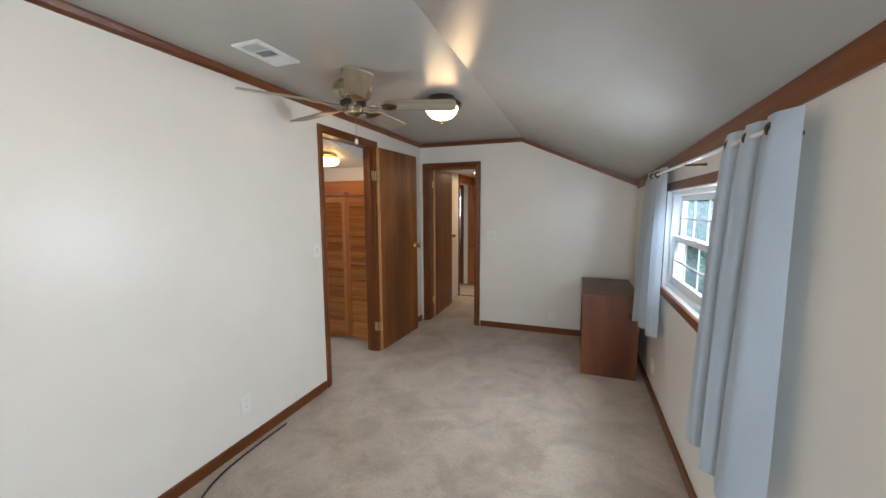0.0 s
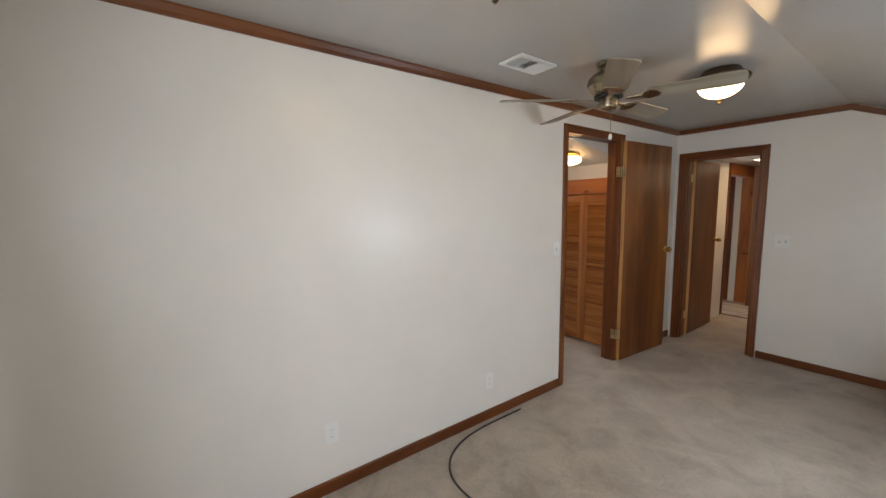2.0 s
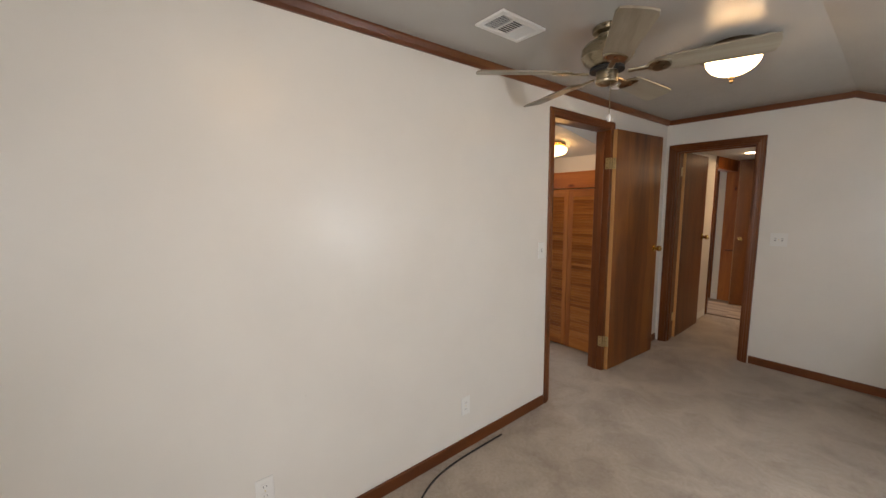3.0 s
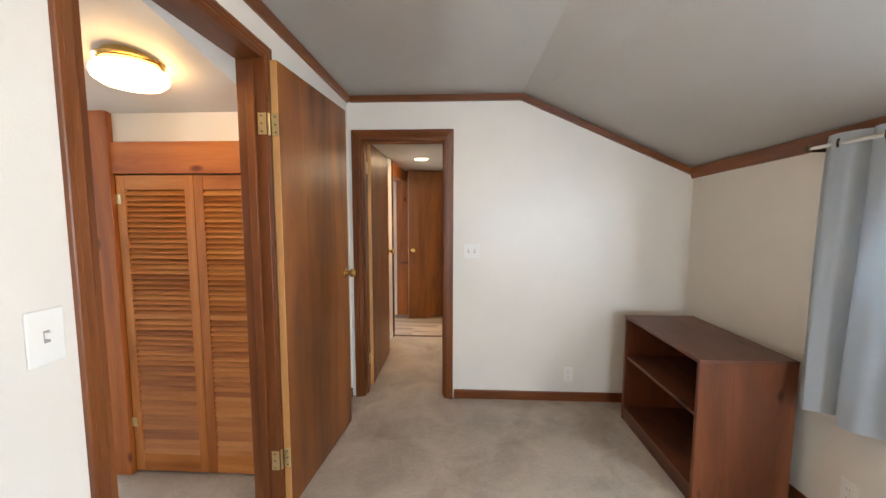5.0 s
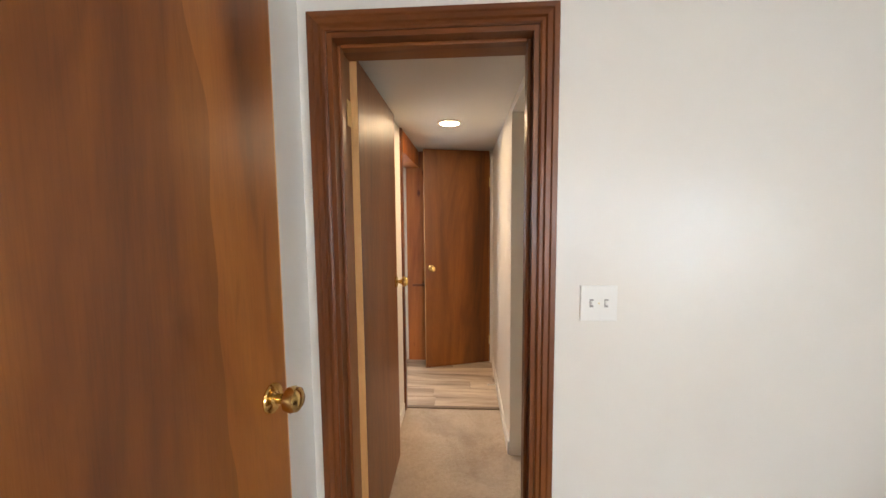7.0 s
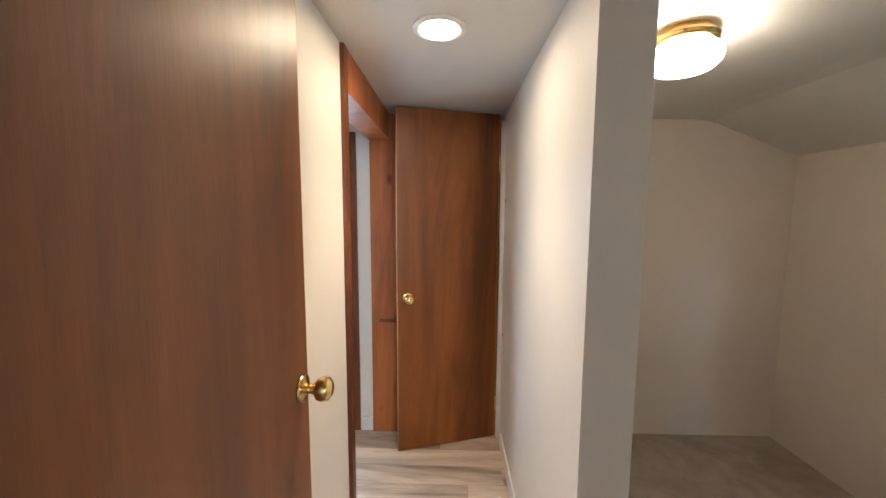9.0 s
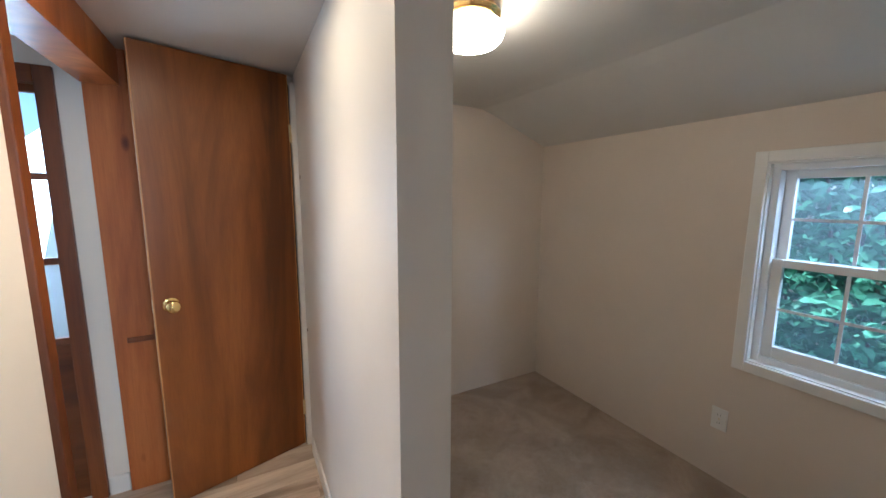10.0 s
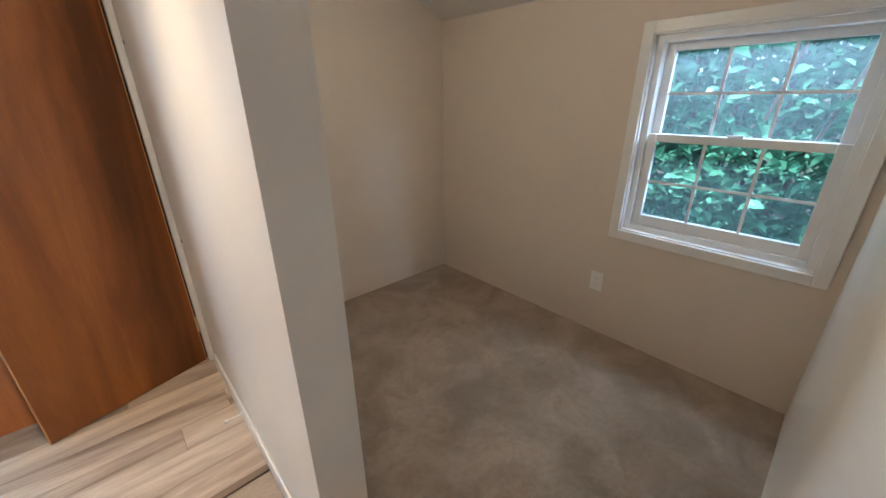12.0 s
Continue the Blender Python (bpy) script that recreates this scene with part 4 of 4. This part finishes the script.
plate((-0.115, NY, 0.215), "s", "white painted-over outlet low on the end wall", "outlet")
plate((EX, 3.66, 0.235), "w", "ivory outlet under the window", "outlet")
plate((E2, 6.007, 0.335), "w", "ivory outlet under the small room window", "outlet")

# ---- bookcase ----
bc = thing("bookcase", "low dark red-brown wooden bookcase with two open shelves", "bookcase")
BX, BE, BS, BN, BH = 0.203, 0.665, 3.85, 4.665, 0.755
part("side", boxed(BX, BE, BS, BS + 0.022, 0, BH - 0.02, bev=0.002), SHELF_Z, bc)
part("side", boxed(BX, BE, BN - 0.022, BN, 0, BH - 0.02, bev=0.002), SHELF_Z, bc)
part("top", boxed(BX - 0.004, BE, BS - 0.003, BN + 0.003, BH - 0.02, BH, bev=0.003), SHELF_Y, bc)
part("back", boxed(BE - 0.01, BE, BS + 0.022, BN - 0.022, 0.0, BH - 0.02), SHELF_Y, bc)
part("shelf", boxed(BX + 0.012, BE - 0.01, BS + 0.022, BN - 0.022, 0.45, 0.47, bev=0.002), SHELF_Y, bc)
part("bottom_shelf", boxed(BX + 0.004, BE - 0.01, BS + 0.022, BN - 0.022, 0.075, 0.095, bev=0.002), SHELF_Y, bc)
part("kick_board", boxed(BX + 0.006, BX + 0.024, BS + 0.022, BN - 0.022, 0, 0.075), SHELF_Y, bc)

# ---- cable on the carpet ----
cu = bpy.data.curves.new("cable", "CURVE")
cu.dimensions, cu.bevel_depth, cu.bevel_resolution = "3D", 0.0055, 3
sp = cu.splines.new("NURBS")
pts = [(-1.765, 2.30), (-1.768, 2.05), (-1.765, 1.86), (-1.735, 1.70), (-1.655, 1.53), (-1.50, 1.425), (-1.27, 1.43), (-1.02, 1.52), (-0.80, 1.58), (-0.55, 1.5), (-0.4, 1.2)]
sp.points.add(len(pts) - 1)
for p, (x, y) in zip(sp.points, pts):
    p.co = (x, y, 0.0055, 1)
sp.use_endpoint_u, sp.order_u = True, 4
cu.materials.append(RUBBER)
tmp = new("cable_curve", cu)
cable_me = bpy.data.meshes.new_from_object(tmp.evaluated_get(bpy.context.evaluated_depsgraph_get()))
bpy.data.objects.remove(tmp)
tagged(new("cable", cable_me), "loose black rubber cable lying on the carpet", "cable")

# ---- louvred closet ----
post = tagged(part("closet_post", boxed(-2.955, -2.78, CLY - 0.035, CLY + 0.05, 0, 2.0, bev=0.004), PINE_Z), "knotty red pine board post beside the closet", "post", kind="structure")
tagged(part("closet_header", boxed(-2.78, WX - 0.142, CLY - 0.022, CLY + 0.04, 1.662, 1.825, bev=0.004), PINE_X), "knotty red pine board above the closet doors", "trim", kind="structure")
tagged(part("opening_header", boxed(-2.93, -2.86, 2.6, CLY - 0.04, 1.98, 2.25, bev=0.004), TRIM_Y), "dark stained trim above the wide opening", "trim", kind="structure")
L0, LW, LH = -2.775, 0.425, 1.655


def louvre_door(x0):
    d = thing("louvre_door", "red-brown wooden louvred bifold closet door, closed", "closet door", Matrix.Translation((x0, CLY - 0.012, 0)), "closet bifold doors")
    s, t = 0.05, 0.028
    part("stile", boxed(0.002, s, 0, t, 0.015, LH, bev=0.002), SLAT_Z, d)
    part("stile", boxed(LW - s, LW - 0.002, 0, t, 0.015, LH, bev=0.002), SLAT_Z, d)
    for a, b in ((0.015, 0.12), (0.885, 0.912), (LH - 0.075, LH)):
        part("rail", boxed(s, LW - s, 0.001, t - 0.001, a, b, bev=0.002), SLAT, d)
    bm = boxed(s, LW - s, -0.003, 0.003, -0.021, 0.021)
    bmesh.ops.rotate(bm, verts=bm.verts, matrix=Matrix.Rotation(radians(-36), 3, "X"))
    me = mesh_of("slat", bm, SLAT)
    for lo, hi in ((0.12, 0.885), (0.912, LH - 0.075)):
        n = int((hi - lo) / 0.0275)
        for k in range(n):
            o = new("slat", me)
            o.parent, o.location = d, (0, t / 2, lo + (k + 0.5) * (hi - lo) / n)
    return d


SLAT_Z = wood("louvre_stile_wood", (0.32, 0.098, 0.019), (0.48, 0.168, 0.036), (0.58, 0.24, 0.06), "z", 0.36)
l1 = louvre_door(L0)
louvre_door(L0 + LW)
for z in (0.3, 1.53):
    part("hinge", boxed(-0.012, 0.028, -0.003, -0.0005, z - 0.025, z + 0.025, bev=0.0008), OLD_BRASS, l1, "small brass hinge")

# ---- hedge outside ----
def hedge(name, x0, x1, y0, y1, z1, count, seed, size):
    rnd = random.Random(seed)
    bm_v, bm_f = [], []
    for _ in range(count):
        y = rnd.uniform(y0, y1)
        z = rnd.uniform(-0.3, z1)
        bulge = 0.22 * math.sin(2.3 * y + seed) + 0.18 * math.sin(3.1 * z + 1.7 * y)
        x = x0 + bulge + abs(rnd.gauss(0, 0.33)) * (x1 - x0)
        ln = size * rnd.uniform(0.6, 1.25)
        w = ln * rnd.uniform(0.24, 0.32)
        m = pose(x, y, z, rnd.uniform(-60, 35), rnd.uniform(-50, 50), rnd.uniform(-80, 80) - 90)
        # a folded, pointed leaf hanging outwards
        pts = [(0, 0, 0), (w, ln * 0.3, 0.012), (w * 0.85, ln * 0.65, 0.01), (0, ln, -0.02), (-w * 0.85, ln * 0.65, 0.01), (-w, ln * 0.3, 0.012), (0, ln * 0.5, -0.006)]
        b = len(bm_v)
        bm_v.extend(tuple(m @ Vector(p)) for p in pts)
        bm_f.extend([(b, b + 1, b + 6), (b + 1, b + 2, b + 6), (b + 2, b + 3, b + 6), (b + 3, b + 4, b + 6), (b + 4, b + 5, b + 6), (b + 5, b, b + 6)])
    me = bpy.data.meshes.new("leaves")
    me.from_pydata(bm_v, [], bm_f)
    me.materials.append(LEAF)
    h = thing(name, "dense green broad-leaved hedge close outside the window", "hedge", kind="stuff")
    o = new("leaves", me)
    o.parent = h
    bm = bmesh.new()
    for _ in range(70):
        y, x = rnd.uniform(y0, y1), rnd.uniform(x0 + 0.1, x1)
        lean = pose(x, y, -0.35, rnd.uniform(-14, 14), rnd.uniform(-10, 10), 0)
        lathe(bm, [(0.014, 0), (0.011, z1 * 0.5), (0.006, z1 * 0.95), (0, z1)], lean, 7)
    part("stems", bm, BARK, h)
    return h


hedge("hedge", 1.8, 3.2, 4.0, 8.8, 3.2, 32000, 3, 0.105)
hedge("hedge", 4.2, 5.4, -2.0, 9.0, 2.6, 9000, 9, 0.12)

# ---- hall planks ----
fp = thing("floor_hall", "pale grey-brown wood-look vinyl planks", "floor", kind="structure")
part("underlay", boxed(-3.23, PX0, SEAM, END + 0.5, -0.01, 0.002), SLOT, fp)
rnd = random.Random(6)
pw = 0.148
yy = SEAM
while yy < END + 0.5:
    y1 = min(yy + pw, END + 0.5)
    xx = -3.23 - rnd.uniform(0, 0.9)
    while xx < PX0:
        x1 = xx + 1.2
        a, b = max(xx, -3.23), min(x1, PX0)
        if b - a > 0.02:
            part("plank", boxed(a + 0.0008, b - 0.0008, yy + 0.0008, y1 - 0.0008, 0.0, 0.008), PLANK, fp)
        xx = x1
    yy += pw
strip("threshold", (HW, PX0 - 0.012, SEAM - 0.02, SEAM + 0.012, 0.0, 0.011), STRIP, "narrow dark transition strip between carpet and planks", 0.003)

# ---- door stop on the partition's baseboard ----
stop = thing("door_stop", "small white spring door stop on the baseboard", "door stop", Matrix.Translation((PX0 - 0.012, 6.70, 0.05)) @ pose(0, 0, 0, 0, -90, 0))
part("base", lathe(bmesh.new(), [(0, 0), (0.011, 0), (0.011, 0.004), (0.007, 0.007), (0, 0.007)], Matrix(), 14), PLASTIC, stop, "", True)
part("spring", lathe(bmesh.new(), [(0.0035 + 0.0012 * (k % 2), 0.007 + 0.0018 * k) for k in range(28)], Matrix(), 10), PLASTIC, stop, "", True)
part("tip", lathe(bmesh.new(), [(0, 0.057), (0.007, 0.057), (0.008, 0.068), (0.006, 0.073), (0, 0.074)], Matrix(), 14), PLASTIC, stop, "white rubber tip", True)
